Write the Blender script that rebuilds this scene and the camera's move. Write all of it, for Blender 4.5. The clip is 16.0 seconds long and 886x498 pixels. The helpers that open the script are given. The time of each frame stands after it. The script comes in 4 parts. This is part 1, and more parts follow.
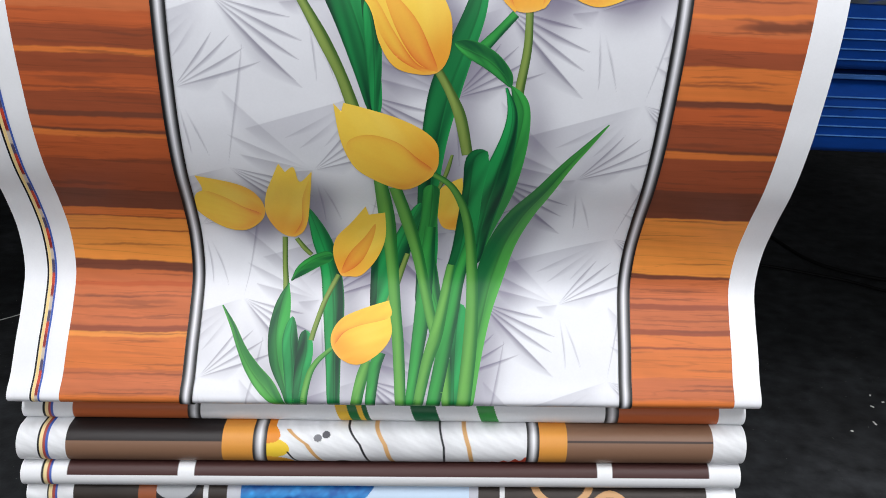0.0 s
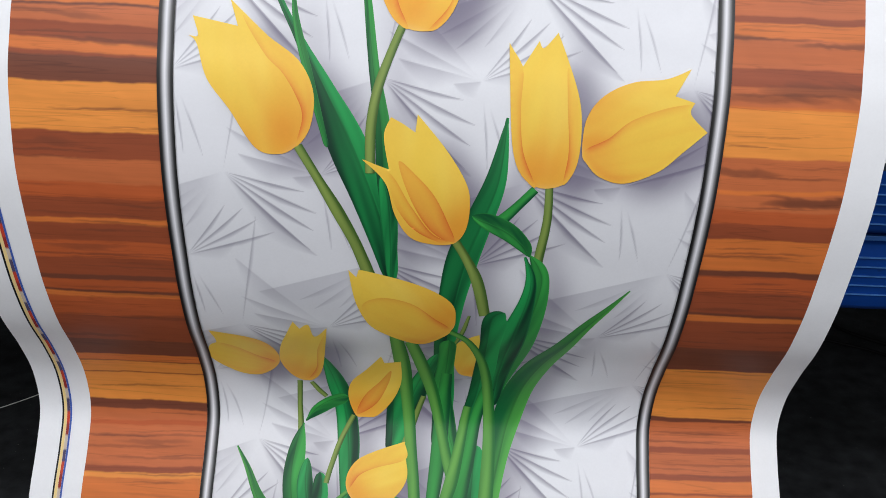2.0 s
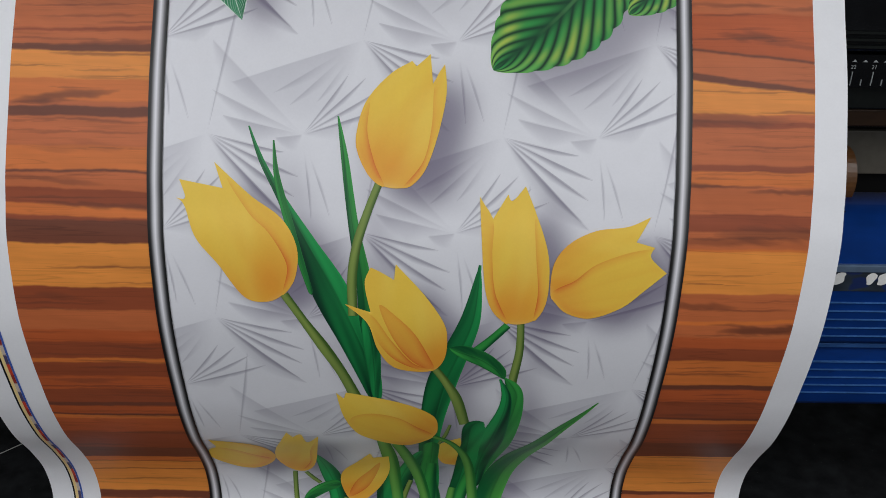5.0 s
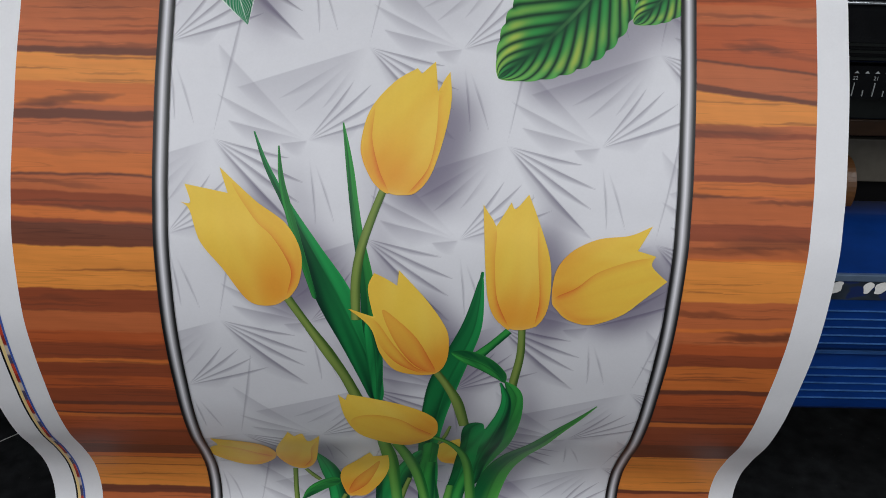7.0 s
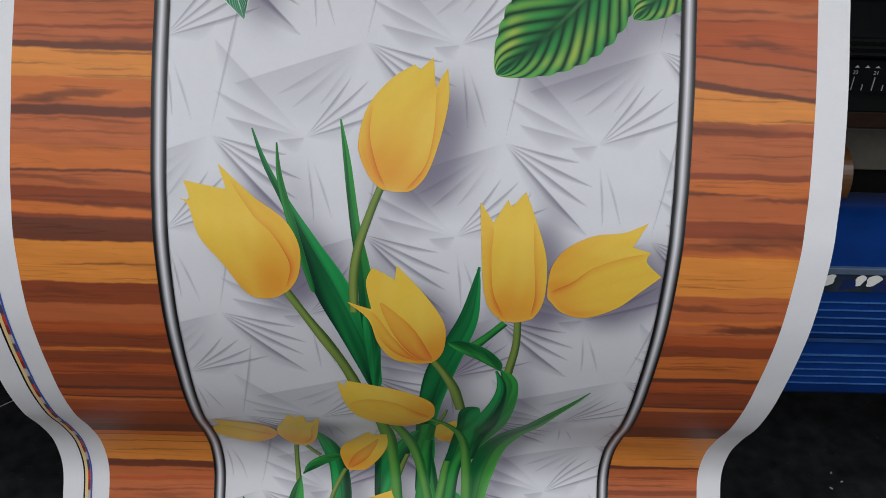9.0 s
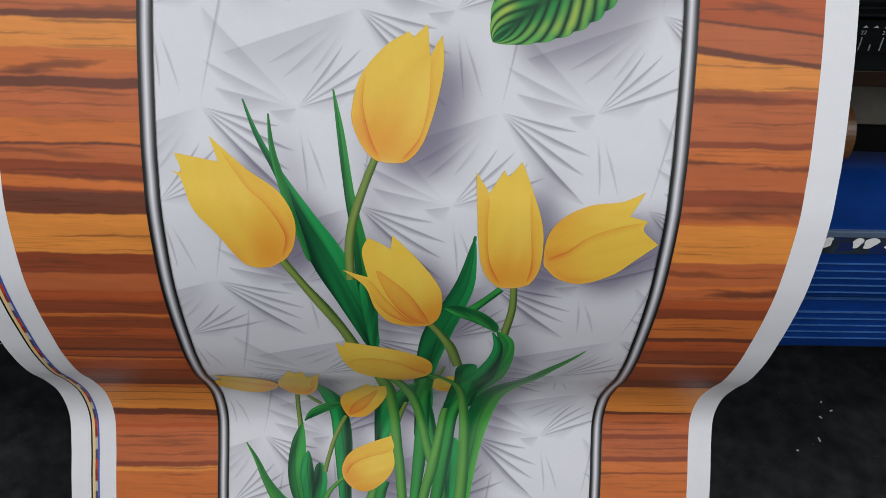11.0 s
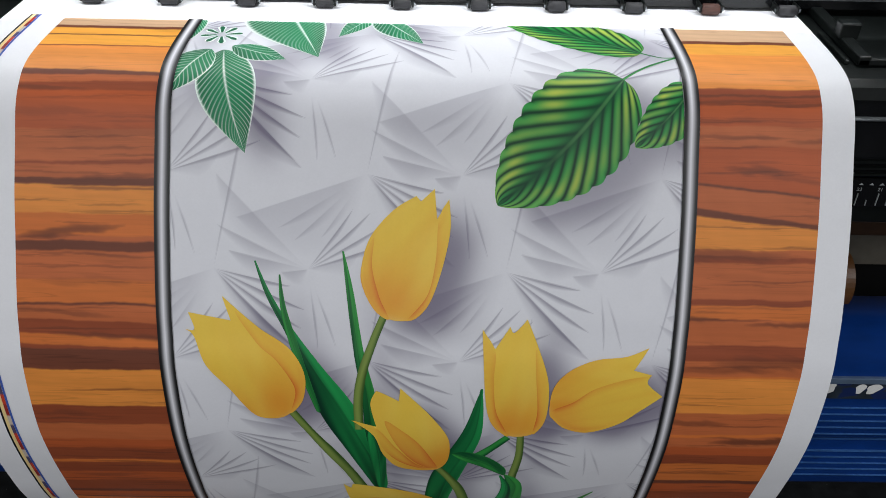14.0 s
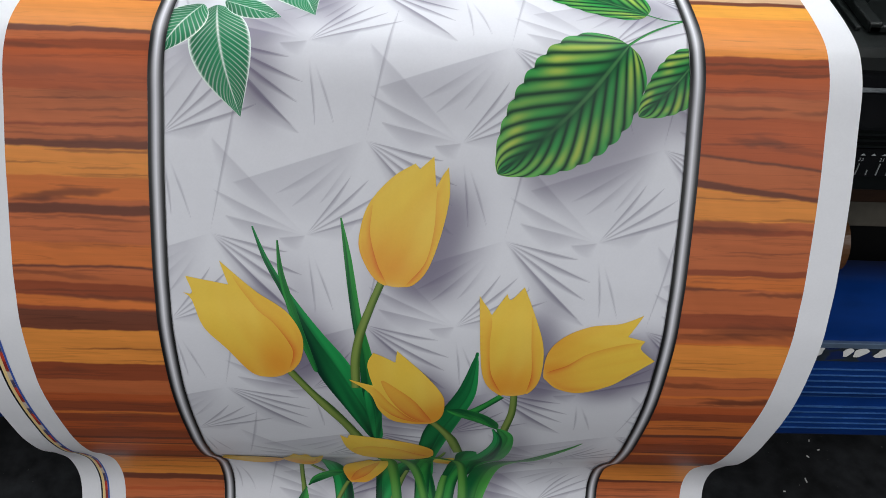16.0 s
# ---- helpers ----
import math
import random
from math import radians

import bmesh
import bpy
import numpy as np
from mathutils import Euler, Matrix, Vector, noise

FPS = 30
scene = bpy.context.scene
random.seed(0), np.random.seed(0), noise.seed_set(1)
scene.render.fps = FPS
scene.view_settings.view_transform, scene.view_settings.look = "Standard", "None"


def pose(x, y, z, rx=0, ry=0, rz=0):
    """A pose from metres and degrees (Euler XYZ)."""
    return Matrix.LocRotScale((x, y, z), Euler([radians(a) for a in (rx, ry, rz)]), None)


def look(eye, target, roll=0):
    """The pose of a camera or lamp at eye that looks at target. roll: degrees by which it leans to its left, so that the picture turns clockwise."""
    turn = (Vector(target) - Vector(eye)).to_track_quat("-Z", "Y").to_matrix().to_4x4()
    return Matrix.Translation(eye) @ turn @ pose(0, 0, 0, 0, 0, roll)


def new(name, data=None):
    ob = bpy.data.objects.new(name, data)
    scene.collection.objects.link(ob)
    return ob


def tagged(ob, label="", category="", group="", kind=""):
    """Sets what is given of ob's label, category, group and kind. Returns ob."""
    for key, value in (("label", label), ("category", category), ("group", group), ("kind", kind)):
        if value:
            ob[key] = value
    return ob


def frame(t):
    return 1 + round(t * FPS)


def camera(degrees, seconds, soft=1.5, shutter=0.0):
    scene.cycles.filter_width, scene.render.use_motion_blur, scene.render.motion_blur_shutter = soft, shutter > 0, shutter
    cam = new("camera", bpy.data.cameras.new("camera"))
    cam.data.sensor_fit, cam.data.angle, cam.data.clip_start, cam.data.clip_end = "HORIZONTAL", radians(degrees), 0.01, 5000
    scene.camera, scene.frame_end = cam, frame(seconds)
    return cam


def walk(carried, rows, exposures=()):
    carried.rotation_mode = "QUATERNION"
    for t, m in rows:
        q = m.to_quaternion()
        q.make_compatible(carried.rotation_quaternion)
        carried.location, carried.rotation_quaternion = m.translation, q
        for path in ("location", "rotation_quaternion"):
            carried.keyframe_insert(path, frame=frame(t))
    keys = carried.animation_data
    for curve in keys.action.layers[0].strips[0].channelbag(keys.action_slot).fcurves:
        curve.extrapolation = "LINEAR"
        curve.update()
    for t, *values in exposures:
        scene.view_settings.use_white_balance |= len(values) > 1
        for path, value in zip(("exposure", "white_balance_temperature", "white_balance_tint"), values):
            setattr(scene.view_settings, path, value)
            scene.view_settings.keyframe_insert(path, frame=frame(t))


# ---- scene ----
cam = camera(54.2, 16.0, soft=0.7)
ROWS = [
    (0.0, -0.0060, 0.0312, 0.8070, 69.39, -2.30, -0.24),
    (0.5, -0.0139, 0.0540, 0.8641, 68.50, -1.40, -0.83),
    (1.0, -0.0151, 0.0940, 0.8907, 70.88, -1.44, -0.35),
    (1.5, -0.0215, 0.1194, 0.9493, 70.22, -1.91, 0.34),
    (2.0, -0.0126, 0.1252, 1.0008, 68.08, -2.13, 0.96),
    (2.5, -0.0097, 0.1367, 1.0493, 66.41, -1.93, 0.85),
    (3.0, -0.0107, 0.1553, 1.1250, 64.79, -1.27, 0.67),
    (3.5, -0.0033, 0.1654, 1.1624, 63.90, -1.15, 0.48),
    (4.0, -0.0086, 0.1485, 1.1639, 65.43, -0.92, -0.14),
    (4.5, -0.0126, 0.1463, 1.1936, 65.04, -1.08, -0.51),
    (5.0, -0.0052, 0.1634, 1.2436, 63.17, -0.94, -0.29),
    (7.5, -0.0177, 0.1739, 1.2905, 61.10, -1.88, -0.19),
    (8.0, -0.0063, 0.1994, 1.3417, 58.09, -1.88, 0.23),
    (8.5, -0.0097, 0.1963, 1.3343, 58.07, -1.73, -0.12),
    (9.0, -0.0143, 0.1945, 1.3344, 57.72, -1.86, -0.23),
    (9.5, -0.0084, 0.2233, 1.3794, 54.31, -1.64, -0.34),
    (12.0, -0.0128, 0.2480, 1.4177, 50.66, -1.53, -0.54),
    (12.5, -0.0120, 0.2500, 1.4533, 56.63, -1.32, -1.02),
    (13.0, -0.0092, 0.2650, 1.4663, 58.47, -0.96, -0.77),
    (13.5, -0.0089, 0.2780, 1.4797, 56.56, -1.07, -0.12),
    (14.0, -0.0113, 0.3003, 1.5046, 54.30, -1.12, -0.03),
    (14.5, -0.0144, 0.3300, 1.5380, 52.81, -1.27, 0.25),
    (15.0, -0.0150, 0.3229, 1.5294, 52.58, -1.54, 0.23),
    (15.5, -0.0166, 0.3220, 1.5310, 51.31, -1.74, 0.25),
    (16.0, -0.0249, 0.3506, 1.5608, 47.63, -2.26, -0.17),
]
EXPOSURES = [(0.0, 0.53), (1.5, 0.28), (3.0, -0.11), (4.0, -0.37), (5.0, -0.45), (7.5, -0.40), (9.0, -0.46), (12.0, -0.26), (12.5, -0.34), (13.0, -0.46), (14.0, -0.66), (15.2, -0.70), (16.0, -0.62)]
walk(cam, [(t, pose(*place)) for t, *place in ROWS], EXPOSURES)

# ---- light: added overhead and front fills, and work lamps at the printer's hood ----
world = bpy.data.worlds.new("room_air")
world.use_nodes = True
world.node_tree.nodes["Background"].inputs[0].default_value = (0.80, 0.88, 1.0, 1)
world.node_tree.nodes["Background"].inputs[1].default_value = 0.04
scene.world = world


def area_lamp(name, eye, target, sx, sy, watts, tint=(1, 1, 1)):
    data = bpy.data.lights.new(name, "AREA")
    data.shape, data.size, data.size_y, data.energy, data.color = "RECTANGLE", sx, sy, watts, tint
    ob = new(name, data)
    ob.matrix_world = look(eye, target)
    return ob


# Two unseen overhead lamps, added to brighten the sheet from above.
area_lamp("overhead_fill_light", (-0.95, -0.40, 2.20), (-0.95, -0.40, 0), 0.25, 1.6, 30, (0.97, 0.98, 1.0))
area_lamp("overhead_fill_light", (1.0, -0.40, 2.20), (1.0, -0.40, 0), 0.25, 1.6, 30, (0.97, 0.98, 1.0))
# Broad lamp behind the camera, added as frontal fill; no real window.
area_lamp("front_fill_light", (0, -2.98, 1.75), (0, 1, 1.75), 3.4, 1.7, 44, (0.96, 0.975, 1.0))
# Second lamp placed ahead of the hood plate, added to brighten the platen's front.
area_lamp("hood_work_light", (-0.05, 1.310, 1.31), (-0.05, 1.302, 1.06), 1.3, 0.02, 2.9, (0.96, 0.98, 1.0))
area_lamp("hood_inner_light", (-0.05, 1.362, 1.243), (-0.05, 1.356, 1.06), 1.3, 0.02, 2.5, (0.96, 0.98, 1.0))


# ---- materials ----
def lin(r, g, b):
    return tuple((c / 255 / 12.92) if c <= 10 else ((c / 255 + 0.055) / 1.055) ** 2.4 for c in (r, g, b))


def material(name, color=None, rough=0.5, metal=0.0, attribute="", grain=0.0, grain_scale=40.0, stretch=(1, 1, 1), bump=0.0, bump_scale=300.0, coat=0.0, speck=None, veins=False, spec=0.5):
    """Principled surface; colour from a point attribute or a constant, broken up by noise at two scales, with fine relief."""
    m = bpy.data.materials.new(name)
    m.use_nodes = True
    nt = m.node_tree
    n, link = nt.nodes, nt.links.new
    p = n["Principled BSDF"]
    p.inputs["Roughness"].default_value, p.inputs["Metallic"].default_value = rough, metal
    p.inputs["Specular IOR Level"].default_value = spec
    p.inputs["Coat Weight"].default_value, p.inputs["Coat Roughness"].default_value = coat, 0.12
    tc = n.new("ShaderNodeTexCoord")
    mp = n.new("ShaderNodeMapping")
    mp.inputs["Scale"].default_value = stretch
    link(tc.outputs["Object"], mp.inputs["Vector"])
    if attribute:
        at = n.new("ShaderNodeAttribute")
        at.attribute_name = attribute
        source = at.outputs["Color"]
    else:
        rgb = n.new("ShaderNodeRGB")
        rgb.outputs[0].default_value = (*color, 1)
        source = rgb.outputs[0]
    if grain:
        for k, scale in enumerate((grain_scale, grain_scale * 6)):
            no = n.new("ShaderNodeTexNoise")
            no.inputs["Scale"].default_value, no.inputs["Detail"].default_value = scale, 4
            link(mp.outputs[0], no.inputs["Vector"])
            mr = n.new("ShaderNodeMapRange")
            mr.inputs["From Min"].default_value, mr.inputs["From Max"].default_value = 0.3, 0.7
            mr.inputs["To Min"].default_value, mr.inputs["To Max"].default_value = 1 - grain, 1 + grain * (0.6 if k else 0.3)
            link(no.outputs["Fac"], mr.inputs["Value"])
            mx = n.new("ShaderNodeVectorMath")
            mx.operation = "MULTIPLY"
            link(source, mx.inputs[0])
            link(mr.outputs[0], mx.inputs[1])
            source = mx.outputs[0]
    if speck:
        no = n.new("ShaderNodeTexNoise")
        no.inputs["Scale"].default_value, no.inputs["Detail"].default_value = speck[1], 2
        link(mp.outputs[0], no.inputs["Vector"])
        mr = n.new("ShaderNodeMapRange")
        mr.inputs["From Min"].default_value, mr.inputs["From Max"].default_value = speck[2], speck[2] + 0.02
        link(no.outputs["Fac"], mr.inputs["Value"])
        mix = n.new("ShaderNodeMix")
        mix.data_type = "RGBA"
        link(mr.outputs[0], mix.inputs["Factor"])
        link(source, mix.inputs["A"])
        mix.inputs["B"].default_value = (*speck[0], 1)
        source = mix.outputs["Result"]
    if veins:
        for stretch_to, band, deep in (((0.7, 17, 17), 0.007, 0.82), ((1.6, 44, 44), 0.010, 0.87), ((0.5, 9, 9), 0.10, 0.94)):
            vm = n.new("ShaderNodeMapping")
            vm.inputs["Scale"].default_value = stretch_to
            link(tc.outputs["Object"], vm.inputs["Vector"])
            no = n.new("ShaderNodeTexNoise")
            no.inputs["Scale"].default_value, no.inputs["Detail"].default_value, no.inputs["Distortion"].default_value = 1.7, 3, 0.25
            link(vm.outputs[0], no.inputs["Vector"])
            sub = n.new("ShaderNodeMath")
            sub.operation = "SUBTRACT"
            sub.inputs[1].default_value = 0.47
            link(no.outputs["Fac"], sub.inputs[0])
            ab = n.new("ShaderNodeMath")
            ab.operation = "ABSOLUTE"
            link(sub.outputs[0], ab.inputs[0])
            mr = n.new("ShaderNodeMapRange")
            mr.inputs["From Min"].default_value, mr.inputs["From Max"].default_value = 0.0, band
            mr.inputs["To Min"].default_value, mr.inputs["To Max"].default_value = deep, 1.0
            link(ab.outputs[0], mr.inputs["Value"])
            mx = n.new("ShaderNodeVectorMath")
            mx.operation = "MULTIPLY"
            link(source, mx.inputs[0])
            link(mr.outputs[0], mx.inputs[1])
            source = mx.outputs[0]
    link(source, p.inputs["Base Color"])
    if bump:
        no = n.new("ShaderNodeTexNoise")
        no.inputs["Scale"].default_value, no.inputs["Detail"].default_value = bump_scale, 3
        link(mp.outputs[0], no.inputs["Vector"])
        bp = n.new("ShaderNodeBump")
        bp.inputs["Strength"].default_value, bp.inputs["Distance"].default_value = bump, 0.001
        link(no.outputs["Fac"], bp.inputs["Height"])
        link(bp.outputs[0], p.inputs["Normal"])
    return m


INK = material("printed_vinyl", rough=0.48, attribute="ink", grain=0.014, grain_scale=60, bump=0.04, bump_scale=900, spec=0.35)
WOOD_INK = material("printed_woodgrain", rough=0.50, attribute="ink", grain=0.045, grain_scale=2.0, stretch=(1.2, 26, 26), bump=0.03, bump_scale=200, veins=True, spec=0.3)
FLOOR = material("black_rubber_floor", lin(50, 52, 55), 0.8, spec=0.3, grain=0.6, grain_scale=4.0, bump=0.7, bump_scale=160, speck=(lin(110, 110, 106), 150, 0.735))
BLUE = material("blue_enamelled_aluminium", lin(13, 62, 142), 0.30, 0.25, grain=0.18, grain_scale=9, stretch=(0.4, 1, 1), bump=0.05, bump_scale=120, speck=(lin(14, 22, 48), 46, 0.70))
BLUE_LINE = material("worn_blue_edge", lin(70, 118, 182), 0.35, 0.2, grain=0.2, grain_scale=30)
GRIME = material("grimy_blue_black_band", lin(44, 54, 66), 0.5, 0.2, grain=0.5, grain_scale=10, stretch=(0.5, 1, 1), bump=0.1, bump_scale=90, speck=(lin(20, 40, 90), 30, 0.60))
# Pale colours that paint the highlights along the two beams.
GLINT = material("pale_blue_highlight", lin(128, 152, 182), 0.28, 0.5, grain=0.35, grain_scale=9, stretch=(0.4, 1, 1))
GLINT_BLUE = material("paler_blue_highlight", lin(62, 112, 186), 0.28, 0.3, grain=0.25, grain_scale=9, stretch=(0.4, 1, 1))
BLACK = material("black_gloss_plastic", lin(16, 17, 19), 0.16, grain=0.2, grain_scale=14, bump=0.03)
DARK = material("dark_painted_steel", lin(18, 23, 22), 0.38, 0.3, grain=0.3, grain_scale=18, bump=0.08, bump_scale=160)
HOOD = material("grey_green_steel_hood", lin(66, 76, 78), 0.34, 0.4, grain=0.25, grain_scale=7, stretch=(0.3, 1, 1), bump=0.06, bump_scale=90, speck=(lin(150, 155, 150), 60, 0.735))
EDGE = material("bare_metal_edge", lin(150, 156, 160), 0.3, 0.9, grain=0.2, grain_scale=30)
RUBBER = material("grey_rubber", lin(52, 52, 55), 0.6, grain=0.25, grain_scale=60, stretch=(1, 8, 8), bump=0.2, bump_scale=400)
RUST = material("rusty_rubber", lin(88, 58, 50), 0.6, grain=0.3, grain_scale=60, stretch=(1, 8, 8), bump=0.2)
TAPE = material("white_tape", lin(225, 225, 222), 0.6, grain=0.06, grain_scale=50, bump=0.2)
PALE = material("ruler_ink", lin(150, 155, 156), 0.6, grain=0.1)
WALL = material("grey_wall_paint", lin(120, 122, 124), 0.8, grain=0.1, grain_scale=3, bump=0.1)
CEIL = material("white_ceiling_paint", lin(190, 190, 188), 0.8, grain=0.05, grain_scale=3)
TAN = material("tan_packing_tape", lin(96, 62, 30), 0.35, grain=0.2, grain_scale=20)
# Brown of a reflection, put into the colour of a strip.
BROWN_REFLECTION = material("brown_reflection", lin(58, 40, 26), 0.4, 0.4, grain=0.3, grain_scale=20, stretch=(0.3, 1, 1))
PUTTY = material("grey_beige_plastic", lin(84, 80, 72), 0.5, grain=0.15, grain_scale=12, bump=0.05)
WIRE = material("matt_black_cable_and_void", lin(12, 12, 13), 0.7, spec=0.2, grain=0.1)


# ---- mesh helpers ----
def part(name, bm, mat, parent=None, label=""):
    me = bpy.data.meshes.new(name)
    bm.to_mesh(me)
    bm.free()
    me.materials.append(mat)
    ob = new(name, me)
    if parent:
        ob.parent = parent
    if label:
        ob["label"] = label
    return ob


def smooth(ob):
    ob.data.shade_smooth()
    return ob


def thing(name, label, category, at=(0, 0, 0), group="", kind=""):
    ob = new(name)
    ob.location = at
    ob.empty_display_size = 0.05
    return tagged(ob, label, category, group, kind)


def box(bm, x0, x1, y0, y1, z0, z1, bevel=0.0):
    made = bmesh.ops.create_cube(bm, size=1, matrix=Matrix.LocRotScale(((x0 + x1) / 2, (y0 + y1) / 2, (z0 + z1) / 2), None, (x1 - x0, y1 - y0, z1 - z0)))
    if bevel:
        edges = list({e for v in made["verts"] for e in v.link_edges})
        bmesh.ops.bevel(bm, geom=edges, offset=bevel, segments=2, affect="EDGES", profile=0.5)
    return bm


def extruded(points, x0, x1):
    """A bar along x with the closed outline given as (y, z)."""
    bm = bmesh.new()
    a = [bm.verts.new((x0, y, z)) for y, z in points]
    b = [bm.verts.new((x1, y, z)) for y, z in points]
    k = len(points)
    for i in range(k):
        bm.faces.new((a[i], a[(i + 1) % k], b[(i + 1) % k], b[i]))
    bm.faces.new(a[::-1])
    bm.faces.new(b)
    bmesh.ops.recalc_face_normals(bm, faces=bm.faces)
    return bm


def spline(points, n=12, closed=False):
    """Points on a smooth line through those given; a third number above 0 marks a sharp corner."""
    pts = [np.array(p[:2], float) for p in points]
    corner = [len(p) > 2 and p[2] > 0 for p in points]
    count, out = len(pts), []
    for i in range(count if closed else count - 1):
        b, c = pts[i], pts[(i + 1) % count]
        a = pts[i - 1] if (i > 0 or closed) and not corner[i] else b
        d = pts[(i + 2) % count] if (i + 2 < count or closed) and not corner[(i + 1) % count] else c
        for k in range(n):
            t = k / n
            out.append(0.5 * (2 * b + (c - a) * t + (2 * a - 5 * b + 4 * c - d) * t * t + (3 * b - a - 3 * c + d) * t ** 3))
    if not closed:
        out.append(pts[-1])
    return np.array(out)


# ---- the hanging sheet's line, from the curl on the pile up to the platen, in y and z ----
LINE = [(1.2001, 0.2130), (1.0879, 0.2055), (1.0536, 0.2028), (1.0347, 0.2060), (1.0256, 0.2147), (1.0302, 0.2255), (1.0453, 0.2415), (1.0696, 0.2765), (1.0965, 0.3112), (1.1197, 0.3530), (1.1154, 0.4050), (1.0920, 0.4569), (1.0612, 0.5103), (1.0391, 0.5674),
        (1.0264, 0.6198), (1.0168, 0.6706), (1.0117, 0.7207), (1.0138, 0.7758), (1.0201, 0.8214), (1.0316, 0.8557), (1.0474, 0.8953), (1.0922, 0.9799), (1.1331, 1.0420), (1.1535, 1.0718), (1.1732, 1.0900), (1.2002, 1.1030), (1.2452, 1.1080), (1.3150, 1.1080), (1.4200, 1.1060)]
CURVE = spline(LINE, 24)
LENGTH = np.r_[0, np.cumsum(np.linalg.norm(np.diff(CURVE, axis=0), axis=1))]
LENGTH = LENGTH - LENGTH[16 * 24] + 0.6004
SLOPE = np.gradient(CURVE, LENGTH, axis=0)
SLOPE /= np.linalg.norm(SLOPE, axis=1)[:, None]
U0, U1, S_TOP, S_PRINT = -0.546, 0.446, float(LENGTH[-1]), 1.168


def on_sheet(u, s, lift=0.0):
    """Places on the hanging sheet: u across and s along it in metres, lifted off its face."""
    y, z = np.interp(s, LENGTH, CURVE[:, 0]), np.interp(s, LENGTH, CURVE[:, 1])
    low = np.clip((0.32 - s) / 0.26, 0, 1)
    z = z + 0.026 * (u + 0.05) * low * low * (3 - 2 * low)
    ty, tz = np.interp(s, LENGTH, SLOPE[:, 0]), np.interp(s, LENGTH, SLOPE[:, 1])
    return np.stack([u, y - lift * tz, z + lift * ty], -1)


def drift(s):
    """How far the web runs aside along its length."""
    return 0.009 * (np.asarray(s) - 0.5)


def mesh_of(name, verts, faces, inks, mat, parent, label=""):
    """A mesh part with a colour of ink at every vertex."""
    me = bpy.data.meshes.new(name)
    me.from_pydata([tuple(v) for v in verts], [], faces)
    at = me.attributes.new("ink", "FLOAT_COLOR", "POINT")
    rgba = np.ones((len(verts), 4), np.float32)
    rgba[:, :3] = inks
    at.data.foreach_set("color", rgba.ravel())
    me.materials.append(mat)
    me.shade_smooth()
    ob = new(name, me)
    ob.parent = parent
    if label:
        ob["label"] = label
    return ob


def mixed(a, b, f):
    f = np.clip(np.asarray(f, float), 0, 1)[..., None]
    return np.array(a) * (1 - f) + np.array(b) * f


# ---- room: floor, with unseen walls and ceiling to close it ----
def room():
    bm = bmesh.new()
    box(bm, -4, 4, -3, 4, -0.1, 0.0)
    tagged(part("floor", bm, FLOOR), "black rubber floor with pale paper crumbs", "floor", kind="structure")
    # Unseen walls; the south opening is made up to hold the front fill lamp.
    for name, b in (("wall_north", (-4, 4, 4.0, 4.1, 0, 3)), ("wall_south", (-4, -1.72, -3.1, -3.0, 0, 3)), ("wall_south_east", (1.72, 4, -3.1, -3.0, 0, 3)), ("wall_south_lintel", (-1.72, 1.72, -3.1, -3.0, 2.62, 3)), ("wall_south_sill", (-1.72, 1.72, -3.1, -3.0, 0, 0.88)), ("wall_west", (-4.1, -4, -3, 4, 0, 3)), ("wall_east", (4, 4.1, -3, 4, 0, 3))):
        bm = bmesh.new()
        box(bm, *b)
        tagged(part(name, bm, WALL), "plain grey painted workshop wall", "wall", kind="structure")
    bm = bmesh.new()
    box(bm, -4.1, 4.1, -3.1, 4.1, 3, 3.1)
    tagged(part("ceiling", bm, CEIL), "plain pale workshop ceiling", "ceiling", kind="structure")


room()

# ---- the printed sheet ----
banner = thing("printed_vinyl_sheet", "glossy white vinyl sheet printed with yellow tulips and wood borders", "printed sheet")

# motifs of the print gather here; the soft printed shadows behind them are laid into the sheet's ink
STEP = 0.0011
GU, GS = np.arange(-0.312, 0.268, STEP), np.arange(LENGTH[0] + 0.004, S_PRINT, STEP)
NU, NS = len(GU), len(GS)
UU, SS = np.meshgrid(GU, GS)
shadow = np.zeros((NS, NU))
layer = [0.00030]


def next_lift():
    layer[0] += 0.000016
    return layer[0]


def inside(poly, u, s):
    """Which of the points lie inside the closed outline."""
    hit = np.zeros(u.shape, bool)
    a = poly
    b = np.roll(poly, -1, axis=0)
    for (x0, y0), (x1, y1) in zip(a, b):
        if y0 == y1:
            continue
        cross = ((y0 > s) != (y1 > s)) & (u < (x1 - x0) * (s - y0) / (y1 - y0) + x0)
        hit ^= cross
    return hit


def cast(poly, strength, du=0.030, ds=-0.018):
    lo, hi = poly.min(0), poly.max(0)
    i0, i1 = np.searchsorted(GU, (lo[0] + du - 0.01, hi[0] + du + 0.01))
    j0, j1 = np.searchsorted(GS, (lo[1] + ds, hi[1] + ds))
    if i1 > i0 and j1 > j0:
        sub = inside(poly, UU[j0:j1, i0:i1] - du, SS[j0:j1, i0:i1] - ds)
        shadow[j0:j1, i0:i1] = np.maximum(shadow[j0:j1, i0:i1], sub * strength)


